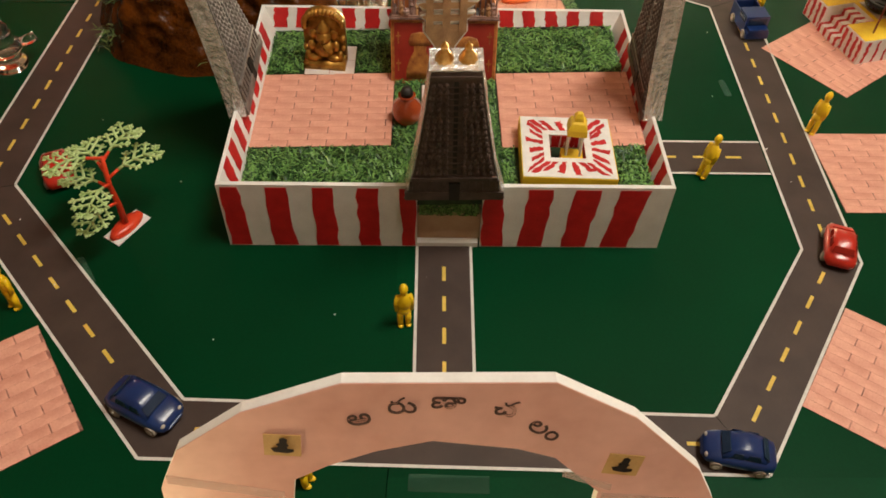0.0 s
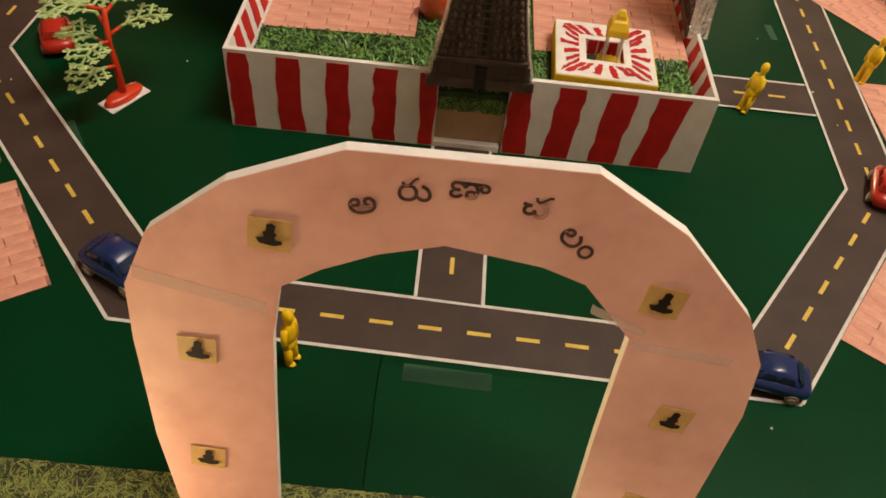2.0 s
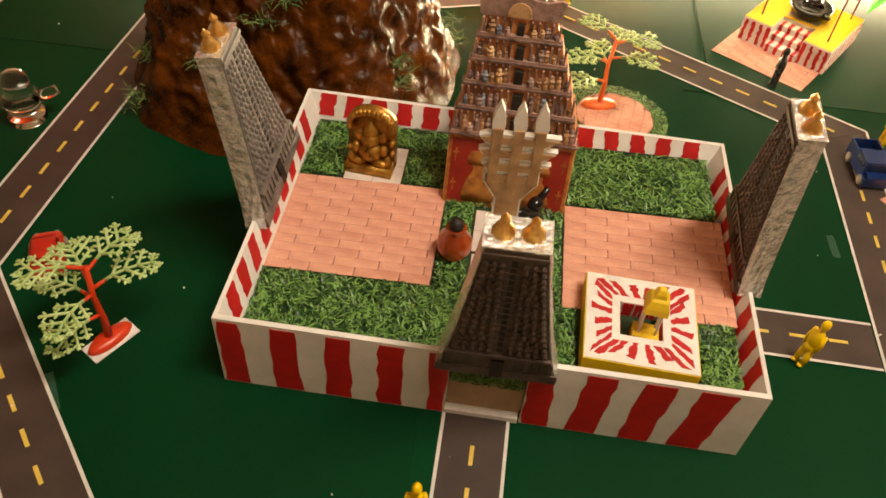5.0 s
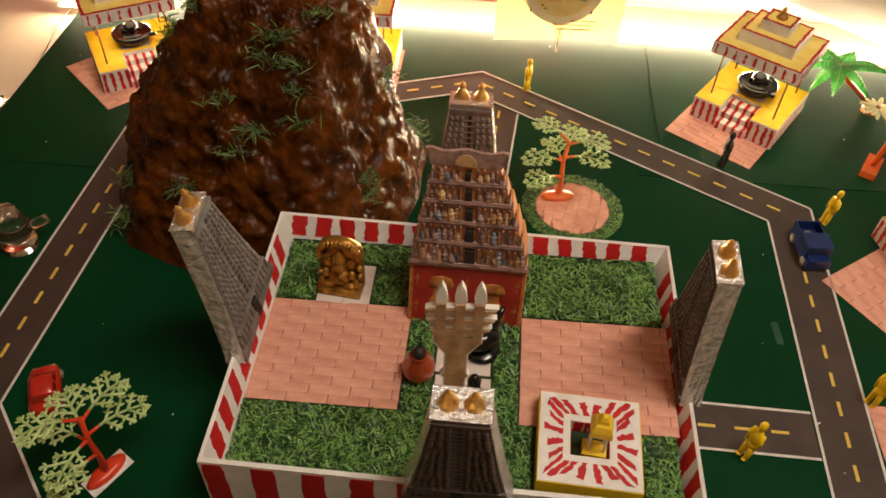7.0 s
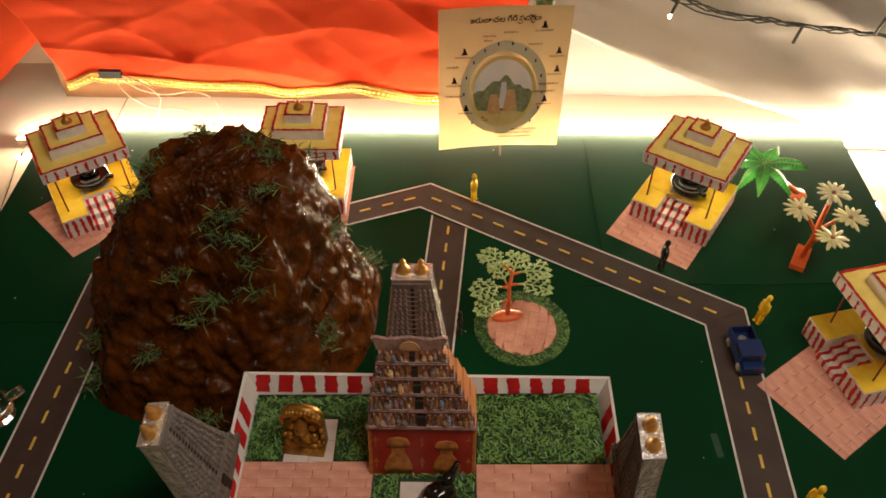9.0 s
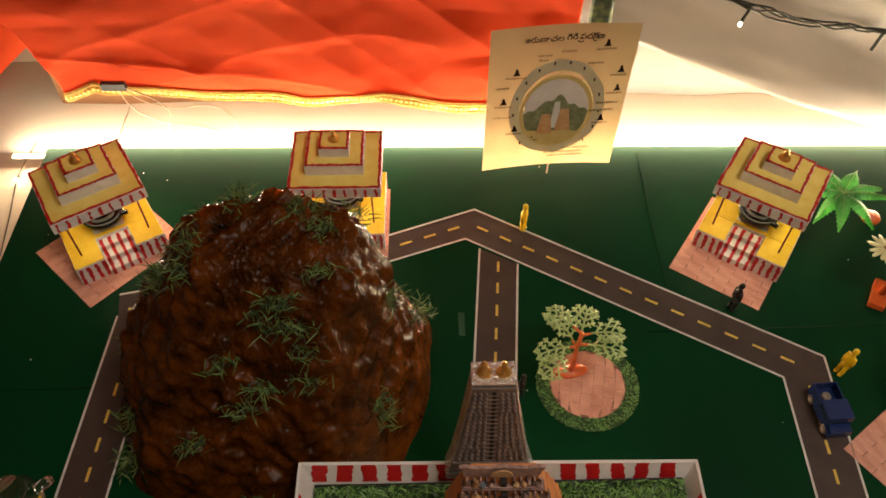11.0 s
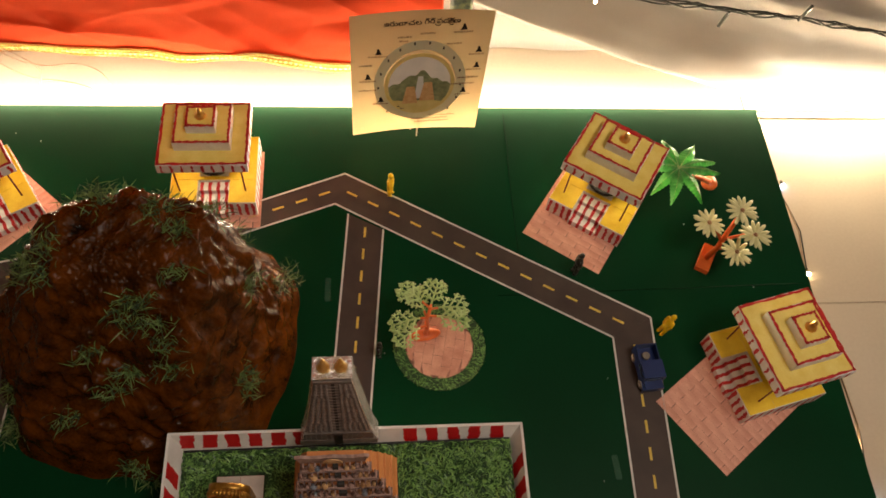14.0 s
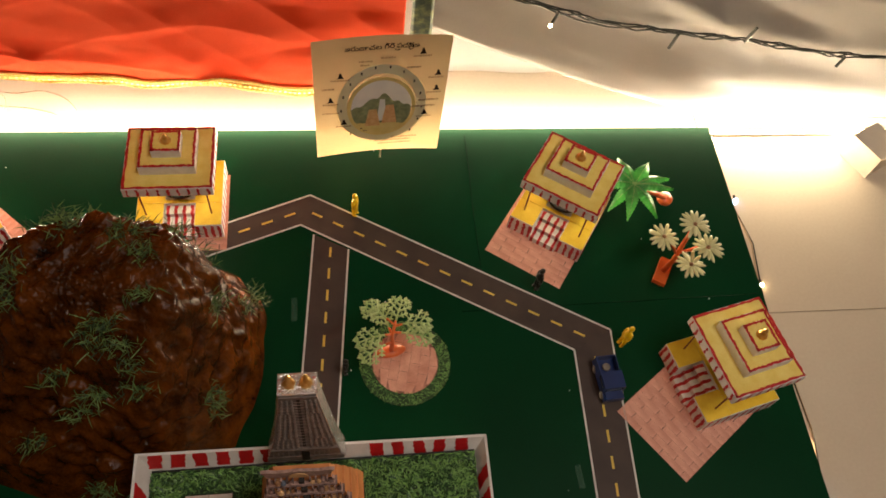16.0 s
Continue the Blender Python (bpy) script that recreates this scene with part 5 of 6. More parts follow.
# ---- vehicles ----
def toy_car(x, y, turn, paint, pane, label, s=1.0):
    """A rounded toy saloon, nose towards +x."""
    c = thing("toy_car", pose(x, y, 0.0013, 0, 0, turn), label, "toy car", "toy cars on the road")
    L, W = 0.027 * s, 0.0145 * s
    body = bmesh.new()
    secs = ((-1.0, 0.55, 0.006, 0.0105), (-0.93, 0.84, 0.004, 0.0135), (-0.7, 0.97, 0.0035, 0.0152), (-0.3, 1.0, 0.0035, 0.0158), (0.2, 1.0, 0.0035, 0.0155), (0.6, 0.96, 0.0035, 0.0138), (0.88, 0.85, 0.004, 0.0118), (1.0, 0.6, 0.006, 0.009))
    rings = []
    for f, w, z0, z1 in secs:
        hw, z0, z1 = W * w, z0 * s, z1 * s
        rings.append([body.verts.new((f * L, hw * u, z0 + (z1 - z0) * v)) for u, v in ((-0.8, 0), (-1, 0.3), (-0.98, 0.7), (-0.8, 0.95), (-0.35, 1.03), (0.35, 1.03), (0.8, 0.95), (0.98, 0.7), (1, 0.3), (0.8, 0))])
    for a, b in zip(rings, rings[1:]):
        for k in range(10):
            body.faces.new((a[k], a[(k + 1) % 10], b[(k + 1) % 10], b[k]))
    body.faces.new(rings[0])
    body.faces.new(rings[-1][::-1])
    part("body", body, paint, c, smooth=True)
    cabin = bmesh.new()
    rings = []
    for f, w, z in ((-0.72, 0.8, 0.0148), (-0.5, 0.78, 0.0205), (-0.2, 0.76, 0.0235), (0.1, 0.76, 0.0232), (0.3, 0.78, 0.0205), (0.52, 0.82, 0.0148)):
        hw = W * w
        rings.append([cabin.verts.new((f * L, hw * u, (0.0135 if v == 0 else 0.0135 + (z - 0.0135) * v) * s)) for u, v in ((-1, 0), (-0.97, 0.45), (-0.84, 0.85), (-0.5, 1), (0.5, 1), (0.84, 0.85), (0.97, 0.45), (1, 0))])
    for a, b in zip(rings, rings[1:]):
        for k in range(8):
            cabin.faces.new((a[k], a[(k + 1) % 8], b[(k + 1) % 8], b[k]))
    cabin.faces.new(rings[0])
    cabin.faces.new(rings[-1][::-1])
    part("cabin", cabin, paint, c, smooth=True)
    for f0, f1, z0, z1, nm in ((0.515, 0.335, 0.0160, 0.0206, "windscreen"), (-0.71, -0.55, 0.0160, 0.0203, "rear_window")):
        e = 0.0006 * (1 if f0 > 0 else -1)
        part(nm, slab(bmesh.new(), [(f0 * L, -W * 0.66, z0 * s), (f0 * L, W * 0.66, z0 * s), (f1 * L, W * 0.58, z1 * s), (f1 * L, -W * 0.58, z1 * s)], (e, 0, 0.0005)), pane, c)
    for sd in (-1, 1):
        for f0, f1 in ((-0.5, -0.1), (-0.04, 0.3)):
            part("side_window", slab(bmesh.new(), [(f0 * L, sd * W * 0.755, 0.0158 * s), (f1 * L, sd * W * 0.755, 0.0158 * s), ((f1 - 0.06) * L, sd * W * 0.685, 0.0208 * s), ((f0 + 0.06) * L, sd * W * 0.685, 0.0208 * s)], (0, sd * 0.0006, 0.0003)), pane, c)
        part("headlight", ball(bmesh.new(), (L * 0.9, sd * W * 0.58, 0.0098 * s), (0.0018, 0.0024, 0.0018), 10), HUB, c, smooth=True)
        for f in (-0.58, 0.6):
            tyre = part("wheel", lathe(bmesh.new(), [(0.0036 * s, -0.0018), (0.0046 * s, -0.0015), (0.0046 * s, 0.0015), (0.0036 * s, 0.0018)], 16, (f * L, sd * W * 0.92, 0.0046 * s), Matrix.Rotation(radians(90), 3, "X")), TYRE, c)
            part("rim", lathe(bmesh.new(), [(0.0026 * s, -0.0023), (0.0026 * s, 0.0023)], 12, (f * L, sd * W * 0.92, 0.0046 * s), Matrix.Rotation(radians(90), 3, "X")), HUB, tyre)
    part("bumper", tube(bmesh.new(), [(L * 0.9, -W * 0.75, 0.0065 * s), (L * 1.0, -W * 0.4, 0.0062 * s), (L * 1.0, W * 0.4, 0.0062 * s), (L * 0.9, W * 0.75, 0.0065 * s)], 0.0012, 8), paint, c)


toy_car(-0.235, -0.176, -28, CAR_BLUE, CAR_GLASS, "dark blue glossy plastic toy car at a road bend", 1.1)
toy_car(0.219, -0.215, 168, CAR_BLUE, CAR_GLASS, "blue glossy plastic toy car at the lower road corner", 1.0)
toy_car(0.370, -0.004, 70, CAR_RED, RED_GLASS, "red plastic toy car parked on the road bend", 1.0)
toy_car(-0.385, 0.092, 116, CAR_RED, RED_GLASS, "red plastic toy car on the green beside the road", 1.0)


def toy_truck():
    c = thing("toy_jeep", pose(0.386, 0.372, 0.0013, 0, 0, -86), "blue plastic toy jeep on the road", "toy car", "toy cars on the road")
    part("chassis", finish(box(bmesh.new(), -0.03, 0.028, -0.014, 0.014, 0.004, 0.012), 0.0015), CAR_BLUE, c)
    part("cab", finish(box(bmesh.new(), -0.006, 0.018, -0.0145, 0.0145, 0.0121, 0.028), 0.0025, 3), CAR_BLUE, c)
    part("bonnet", finish(box(bmesh.new(), 0.0181, 0.029, -0.012, 0.012, 0.0121, 0.0165), 0.0015), CAR_BLUE, c)
    for a in ((-0.03, -0.0062, -0.014, -0.0125), (-0.03, -0.0062, 0.0125, 0.014), (-0.03, -0.0285, -0.0124, 0.0124)):
        part("bed_side", finish(box(bmesh.new(), *a, 0.0121, 0.024), 0.0005, 1), CAR_BLUE, c)
    part("windscreen", box(bmesh.new(), 0.0181, 0.0185, -0.0115, 0.0115, 0.018, 0.0255), CAR_GLASS, c)
    for sd in (-1, 1):
        part("side_window", box(bmesh.new(), -0.003, 0.014, sd * 0.0148 - 0.0003, sd * 0.0148 + 0.0003, 0.019, 0.0255), CAR_GLASS, c)
        for f in (-0.019, 0.018):
            w = part("wheel", lathe(bmesh.new(), [(0.0045, -0.002), (0.0056, -0.0015), (0.0056, 0.0015), (0.0045, 0.002)], 16, (f, sd * 0.0135, 0.0056), Matrix.Rotation(radians(90), 3, "X")), TYRE, c)
            part("rim", lathe(bmesh.new(), [(0.003, -0.0025), (0.003, 0.0025)], 12, (f, sd * 0.0135, 0.0056), Matrix.Rotation(radians(90), 3, "X")), HUB, w)
    part("spare_wheel", lathe(bmesh.new(), [(0.0045, 0), (0.0055, 0.001), (0.0055, 0.003), (0.0045, 0.004)], 16, (-0.017, 0, 0.0122)), TYRE, c)


toy_truck()


# ---- figurines ----
def figurine(x, y, turn, mat, label, lean=0.0, s=1.0):
    bm = bmesh.new()
    for sd in (-1, 1):
        tube(bm, [(sd * 0.0042, -0.0006, 0), (sd * 0.0044, 0, 0.009), (sd * 0.0038, 0, 0.019)], 0.0032, 10, 1.2)
        ball(bm, (sd * 0.0043, -0.0014, 0.0016), (0.0034, 0.0048, 0.0016), 10)
        tube(bm, [(sd * 0.0066, 0, 0.0385), (sd * 0.0086, -0.0003, 0.030), (sd * 0.0076, -0.0012, 0.0215)], 0.0029, 8, 0.85)
    ball(bm, (0, 0, 0.021), (0.0075, 0.0055, 0.006), 14)
    ball(bm, (0, 0, 0.031), (0.0085, 0.006, 0.0105), 16)
    tube(bm, [(0, 0, 0.038), (0, 0, 0.0445)], 0.003, 10)
    ball(bm, (0, -0.0003, 0.0475), (0.0046, 0.005, 0.0055), 14)
    bmesh.ops.transform(bm, matrix=Matrix.Diagonal((s * 0.78, s * 0.84, s, 1)), verts=bm.verts)
    solo("figurine", bm, mat, pose(x, y, 0.0006, lean, 0, turn), label, "figurine", "toy figurines", smooth=True)


PEG = "small plain yellow plastic toy figure standing on the green"
figurine(-0.036, -0.091, 10, TOY_YELLOW, "small plain yellow toy figure beside the gate road")
figurine(0.265, 0.099, -60, TOY_YELLOW, "small plain yellow toy figure on the side road", -8)
figurine(-0.104, -0.236, 70, TOY_YELLOW, PEG)
figurine(-0.371, -0.074, -30, TOY_YELLOW, PEG)
figurine(0.401, 0.171, -60, TOY_YELLOW, "small plain yellow toy figure by a brick mat", -6)
figurine(0.057, 0.653, 60, TOY_YELLOW, "small plain yellow toy figure by the far road bend", 0, 0.95)
figurine(0.417, 0.428, -70, TOY_YELLOW, "small plain yellow toy figure by the road bend", -5, 0.95)
figurine(0.311, 0.521, -80, TOY_BLACK, "small plain dark toy figure at a brick mat's edge")
figurine(0.037, 0.404, 80, TOY_BLACK, "small plain dark toy figure beside the inner road", 0, 0.8)
figurine(-0.555, 0.268, 20, TOY_YELLOW, "small plain yellow toy figure near the glass ornament")


# ---- plants ----
def frond(bm, root, tip, droop, width, rng, pairs=4):
    """A flat plastic frond: a stem, side twigs and round leaflets."""
    root, tip = Vector(root), Vector(tip)
    way = tip - root
    side = way.cross(Vector((0, 0, 1))).normalized()
    pts = [root + way * f + Vector((0, 0, -droop * f * f)) for f in [i / 8 for i in range(9)]]
    tube(bm, pts, 0.0016, 6, 0.7)
    ahead = way.normalized()
    for i in range(pairs):
        f = 0.15 + 0.78 * i / (pairs - 1)
        b = root + way * f + Vector((0, 0, -droop * f * f))
        for s in (-1, 1):
            reach = width * math.sin(math.pi * (0.2 + 0.72 * f)) * rng.uniform(0.85, 1.1)
            e = b + side * s * reach + ahead * reach * 0.75 + Vector((0, 0, -reach * 0.15))
            tube(bm, [b, b.lerp(e, 0.5), e], 0.0015, 5, 0.85)
            run = (e - b).normalized()
            over = run.cross(Vector((0, 0, 1))).normalized()
            for g in (0.42, 0.78):
                c = b.lerp(e, g)
                for q in (-1, 1):
                    d = (run * 0.7 + over * q).normalized()
                    ball(bm, c + d * 0.0030, (0.0028, 0.0013, 0.0008), 6, d.to_track_quat("X", "Z").to_matrix())
            ball(bm, e, (0.0023, 0.0020, 0.0009), 6)
    ball(bm, pts[-1], (0.0024, 0.0024, 0.001), 6)


def fern_tree(x, y, z, turn, trunk_mat, label, size=1.0):
    rng = random.Random(int(1000 * abs(x)) + 3)
    t = thing("plastic_tree", pose(x, y, z, 0, 0, turn) @ Matrix.Scale(size, 4), label, "toy tree", "plastic trees")
    base = bmesh.new()
    lathe(base, [(0.016, 0), (0.0165, 0.003), (0.0145, 0.0065), (0.006, 0.0075), (0, 0.0075)], 20)
    bmesh.ops.transform(base, matrix=Matrix.Diagonal((1.35, 0.55, 1, 1)), verts=base.verts)
    part("foot", base, trunk_mat, t, "bright red plastic foot", smooth=True)
    trunk = part("trunk", tube(bmesh.new(), [(0, 0, 0.006), (0.001, 0.0005, 0.03), (-0.001, 0, 0.06), (0.002, 0, 0.094)], 0.0036, 10, 0.6), trunk_mat, t, "red plastic trunk", smooth=True)
    for i, (h, a, r) in enumerate(((0.036, 200, 0.045), (0.056, 100, 0.040), (0.062, 190, 0.046), (0.068, 330, 0.048), (0.076, 60, 0.040), (0.088, 0, 0.042), (0.094, 140, 0.040))):
        a = radians(a + rng.uniform(-12, 12))
        d = Vector((math.cos(a), math.sin(a), 0.45))
        b = Vector((0, 0, h))
        twig = b + d * 0.012
        part("branch", tube(bmesh.new(), [b, twig], 0.0019, 8, 0.8), trunk_mat, trunk, smooth=True)
        bm = bmesh.new()
        frond(bm, twig, twig + Vector((math.cos(a), math.sin(a), 0.4)) * r * 0.84, 0.016, 0.0165, rng)
        part("frond", bm, LEAF_PALE, t, "pale green plastic frond", smooth=True)
    return t


fern_tree(-0.3, 0.02, 0.0012, 62, TRUNK_RED, "pale green plastic tree with a red trunk and foot", 0.92)
part("foot_paper", flat(bmesh.new(), [(-0.024, -0.011), (0.022, -0.012), (0.024, 0.010), (-0.022, 0.011)], 0.0, 0.0008), PAPER, bpy.data.objects["plastic_tree"], "scrap of white paper under the foot")
fern_tree(0.098, 0.430, 0.0022, 10, TRUNK_ORANGE, "pale green plastic tree with an orange trunk on a round mat", 0.92)

ring = thing("round_mat", pose(0.116, 0.415, 0.0002), "round printed brick mat with a printed grass rim", "paper mat")
part("grass_rim", lathe(bmesh.new(), [(0.0605, 0), (0.0605, 0.0005), (0, 0.0005)], 56), TURF, ring, "printed grass rim")
blades = grass_blades(bmesh.new(), 2600, -0.0605, 0.0605, -0.0605, 0.0605, 0.0006, 0.006, 0.0009, 0.0008, random.Random(2))
kill = [f for f in blades.faces if not 0.044 < f.calc_center_median().xy.length < 0.0605]
bmesh.ops.delete(blades, geom=kill, context="FACES")
raw("grass_print", blades, BLADE, ring, kind="stuff")
part("brick_disc", lathe(bmesh.new(), [(0.0445, 0.0006), (0.0445, 0.0012), (0, 0.0012)], 56), BRICK_JOINT, ring)
for j in range(-3, 4):
    for i in range(-2, 3):
        x0, y0 = i * 0.0275 + (0.0137 if j % 2 else 0) - 0.0137, j * 0.0128 - 0.0064
        pts = []
        for px, py in ((x0 + 0.0003, y0 + 0.0002), (x0 + 0.0272, y0 + 0.0002), (x0 + 0.0272, y0 + 0.0126), (x0 + 0.0003, y0 + 0.0126)):
            r = math.hypot(px, py)
            k = min(1.0, 0.0442 / r)
            pts.append((px * k, py * k))
        if abs(sum(pts[n][0] * pts[(n + 1) % 4][1] - pts[(n + 1) % 4][0] * pts[n][1] for n in range(4))) > 0.0001:
            part("brick", flat(bmesh.new(), pts, 0.0012, 0.0002), BRICK, ring, m=pose(0, 0, 0, 0, 0, 78))


def palm():
    rng = random.Random(8)
    t = thing("plastic_palm", pose(0.538, 0.668, 0.0006), "green plastic palm leaning on an orange foot", "toy tree", "plastic trees")
    crown = Vector((-0.083, -0.032, 0.085))
    foot = bmesh.new()
    lathe(foot, [(0.012, 0), (0.0125, 0.004), (0.009, 0.009), (0, 0.01)], 18)
    part("foot", foot, TRUNK_ORANGE, t, "orange-brown plastic foot", smooth=True)
    part("trunk", tube(bmesh.new(), [(0, 0, 0.006), crown * 0.35 + Vector((0, 0, 0.004)), crown * 0.7, crown], 0.0042, 10, 0.75), TRUNK_ORANGE, t, smooth=True)
    for i in range(9):
        a = radians(40 * i + 20 + rng.uniform(-10, 10))
        ln, wd, dr = rng.uniform(0.048, 0.062), rng.uniform(0.0082, 0.0102), rng.uniform(0.016, 0.04)
        d, s = Vector((math.cos(a), math.sin(a), 0.38)), Vector((-math.sin(a), math.cos(a), 0))
        bm = bmesh.new()
        rows = []
        for k in range(25):
            f = k / 24
            c = crown + d * ln * f + Vector((0, 0, -dr * f * f))
            w = wd * math.sin(math.pi * (0.06 + 0.94 * f) ** 0.8) * (1.08 if k % 2 else 0.86) + 0.0004
            rows.append([bm.verts.new(c + s * w * u + Vector((0, 0, 0.005 * (1 - abs(u)) - 0.0012 * (k % 2)))) for u in (-1, -0.5, 0, 0.5, 1)])
        for p, q in zip(rows, rows[1:]):
            for k in range(4):
                bm.faces.new((p[k], q[k], q[k + 1], p[k + 1]))
        bmesh.ops.solidify(bm, geom=bm.faces[:], thickness=0.0007)
        leaf = part("leaf", bm, LEAF_GREEN, t, "ribbed green plastic leaf")
        part("midrib", tube(bmesh.new(), [crown + d * ln * f + Vector((0, 0, -dr * f * f + 0.0044)) for f in (0, 0.3, 0.6, 0.9)], 0.0008, 6, 0.5), LEAF_PALE, leaf)


palm()


def daisy_plant():
    rng = random.Random(12)
    t = thing("plastic_flower_tree", pose(0.503, 0.538, 0.0006, 0, 0, -30), "orange plastic plant with four cream flower heads", "toy tree", "plastic trees")
    foot = bmesh.new()
    box(foot, -0.0095, 0.0095, -0.022, 0.022, 0.0, 0.0085)
    part("foot", finish(foot, 0.002, 2), TRUNK_ORANGE, t, "oblong orange plastic foot")
    heads = ((0.004, 0.018, 0.112), (-0.026, -0.004, 0.088), (0.034, 0.004, 0.094), (0.024, -0.016, 0.07))
    part("trunk", tube(bmesh.new(), [(0, 0, 0.006), (0.004, 0.001, 0.04), (0.003, 0.004, 0.075), (0.004, 0.012, 0.1)], 0.0042, 10, 0.7), TRUNK_ORANGE, t, smooth=True)
    for h in heads:
        h = Vector(h)
        part("branch", tube(bmesh.new(), [(0.004, 0.002, h.z - 0.035), Vector((0.004, 0.002, h.z - 0.02)).lerp(h, 0.6), h], 0.0024, 8, 0.8), TRUNK_ORANGE, t, smooth=True)
        head = bmesh.new()
        for k in range(15):
            a = math.tau * k / 15 + rng.uniform(-0.08, 0.08)
            d = Vector((math.cos(a), math.sin(a), rng.uniform(-0.25, 0.15)))
            turn = d.to_track_quat("X", "Z").to_matrix()
            ball(head, h + d * 0.0125, (0.0105, 0.0030, 0.0009), 8, turn)
        flower = part("flower_head", head, PETAL, t, "cream plastic flower head", smooth=True)
        part("flower_centre", ball(bmesh.new(), h + Vector((0, 0, 0.001)), (0.003, 0.003, 0.0025), 10), SHRINE_GOLD, flower, smooth=True)


daisy_plant()

idol = bmesh.new()
lathe(idol, [(0.0, 0.0), (0.019, 0.0), (0.02, 0.006), (0.0165, 0.010), (0.0125, 0.0135), (0.015, 0.018), (0.0205, 0.0225), (0.021, 0.028), (0.0155, 0.031), (0.0135, 0.036), (0.0135, 0.047), (0.010, 0.0545), (0.0, 0.057)], 32)
solo("glass_ornament", idol, GLASS, pose(-0.497, 0.276, 0.0006), "clear glass stone-shaped ornament with a side spout", "ornament", smooth=True)
spout = part("spout", tube(bmesh.new(), [(0.0195, 0, 0.0262), (0.03, 0.002, 0.029), (0.036, 0.003, 0.031)], 0.0062, 14, 0.8), GLASS, bpy.data.objects["glass_ornament"], smooth=True, m=pose(0, 0, 0, 0, 0, 20))


# ---- poster ----
def build_poster():
    o, r = Vector((0.004, 0.7435, 0.0225)), Vector((0.1815, 0.0150, 0.0))
    up = Vector((-0.003, -0.003, 0.238))
    x, z = r.normalized(), up.normalized()
    y = z.cross(x).normalized()
    z = x.cross(y)
    m = Matrix((x, y, z)).transposed().to_4x4()
    m.translation = o
    w, h = r.length, up.length
    p = thing("poster", m, "cream printed paper sign with a round hill picture on a stick", "sign")

    def bow(u):
        return 0.006 * math.sin(math.pi * u / w) - 0.002

    bm = bmesh.new()
    rows = [[bm.verts.new((w * i / 20, bow(w * i / 20), h * k / 12)) for k in range(13)] for i in range(21)]
    for a, b in zip(rows, rows[1:]):
        for k in range(12):
            bm.faces.new((a[k], b[k], b[k + 1], a[k + 1]))
    bmesh.ops.solidify(bm, geom=bm.faces[:], thickness=-0.0007)
    part("paper", bm, POSTER, p)

    def disc(name, cx, cz, r0, r1, proud, mat, lower=None):
        bm = bmesh.new()
        n = 64
        if r0 > 0:
            ra = [bm.verts.new((cx + r0 * math.cos(math.tau * k / n), bow(cx + r0 * math.cos(math.tau * k / n)) - proud, cz + 1.28 * r0 * math.sin(math.tau * k / n))) for k in range(n)]
            rb = [bm.verts.new((cx + r1 * math.cos(math.tau * k / n), bow(cx + r1 * math.cos(math.tau * k / n)) - proud, cz + 1.28 * r1 * math.sin(math.tau * k / n))) for k in range(n)]
            for k in range(n):
                bm.faces.new((ra[k], rb[k], rb[(k + 1) % n], ra[(k + 1) % n]))
        else:
            cols = 40
            prev = None
            for k in range(cols + 1):
                u = -r1 + 2 * r1 * k / cols
                c = math.sqrt(max(0.0, r1 * r1 - u * u))
                top = c if lower is None else max(-c, min(c, lower(u)))
                cur = [bm.verts.new((cx + u, bow(cx + u) - proud, cz - 1.28 * c)), bm.verts.new((cx + u, bow(cx + u) - proud, cz + 1.28 * top))]
                if prev:
                    bm.faces.new((prev[0], cur[0], cur[1], prev[1]))
                prev = cur
        ob = part(name, bm, mat, p)
        return ob

    cx, cz = 0.0935, 0.1
    disc("sage_ring", cx, cz + 0.006, 0.049, 0.063, 0.0012, POSTER_RING)
    disc("gold_ring", cx, cz, 0.0435, 0.0485, 0.0014, POSTER_GOLD)
    disc("picture_sky", cx, cz, 0, 0.0433, 0.0014, POSTER_SKY)
    disc("picture_hill", cx, cz, 0, 0.0432, 0.0017, POSTER_HILL, lambda u: 0.022 - 0.55 * abs(u - 0.001) + 0.006 * noise.noise((u * 90, 0, 0)))
    disc("picture_ground", cx, cz, 0, 0.0431, 0.0020, POSTER_GOLD, lambda u: -0.026 + 0.002 * math.sin(u * 150))
    for u, wd, ht, b in ((-0.012, 0.011, 0.028, -0.03), (0.012, 0.011, 0.03, -0.026), (0.001, 0.007, 0.036, -0.022)):
        q = bow(cx + u) - 0.0022
        bm = slab(bmesh.new(), [(cx + u - wd, q, cz + 1.28 * b), (cx + u + wd, q, cz + 1.28 * b), (cx + u + wd * 0.5, q, cz + 1.28 * (b + ht)), (cx + u - wd * 0.5, q, cz + 1.28 * (b + ht))], (0, -0.0002, 0))
        part("picture_tower", bm, POSTER_TOWN if abs(u) > 0.005 else POSTER_SKY, p)
    # small dark marks and lines of small print
    rng = random.Random(6)

    def print_line(u, v, ln):
        bm, at = bmesh.new(), max(0.004, u - ln / 2)
        end = min(w - 0.004, u + ln / 2)
        while at < end - 0.002:
            run = min(rng.uniform(0.0018, 0.0048), end - at)
            box(bm, at, at + run, bow(u) - 0.0014, bow(u) - 0.0012, v + rng.uniform(-0.0003, 0.0003), v + rng.uniform(0.0022, 0.0032))
            at += run + 0.0007
        part("small_print", bm, INK_PALE, p)

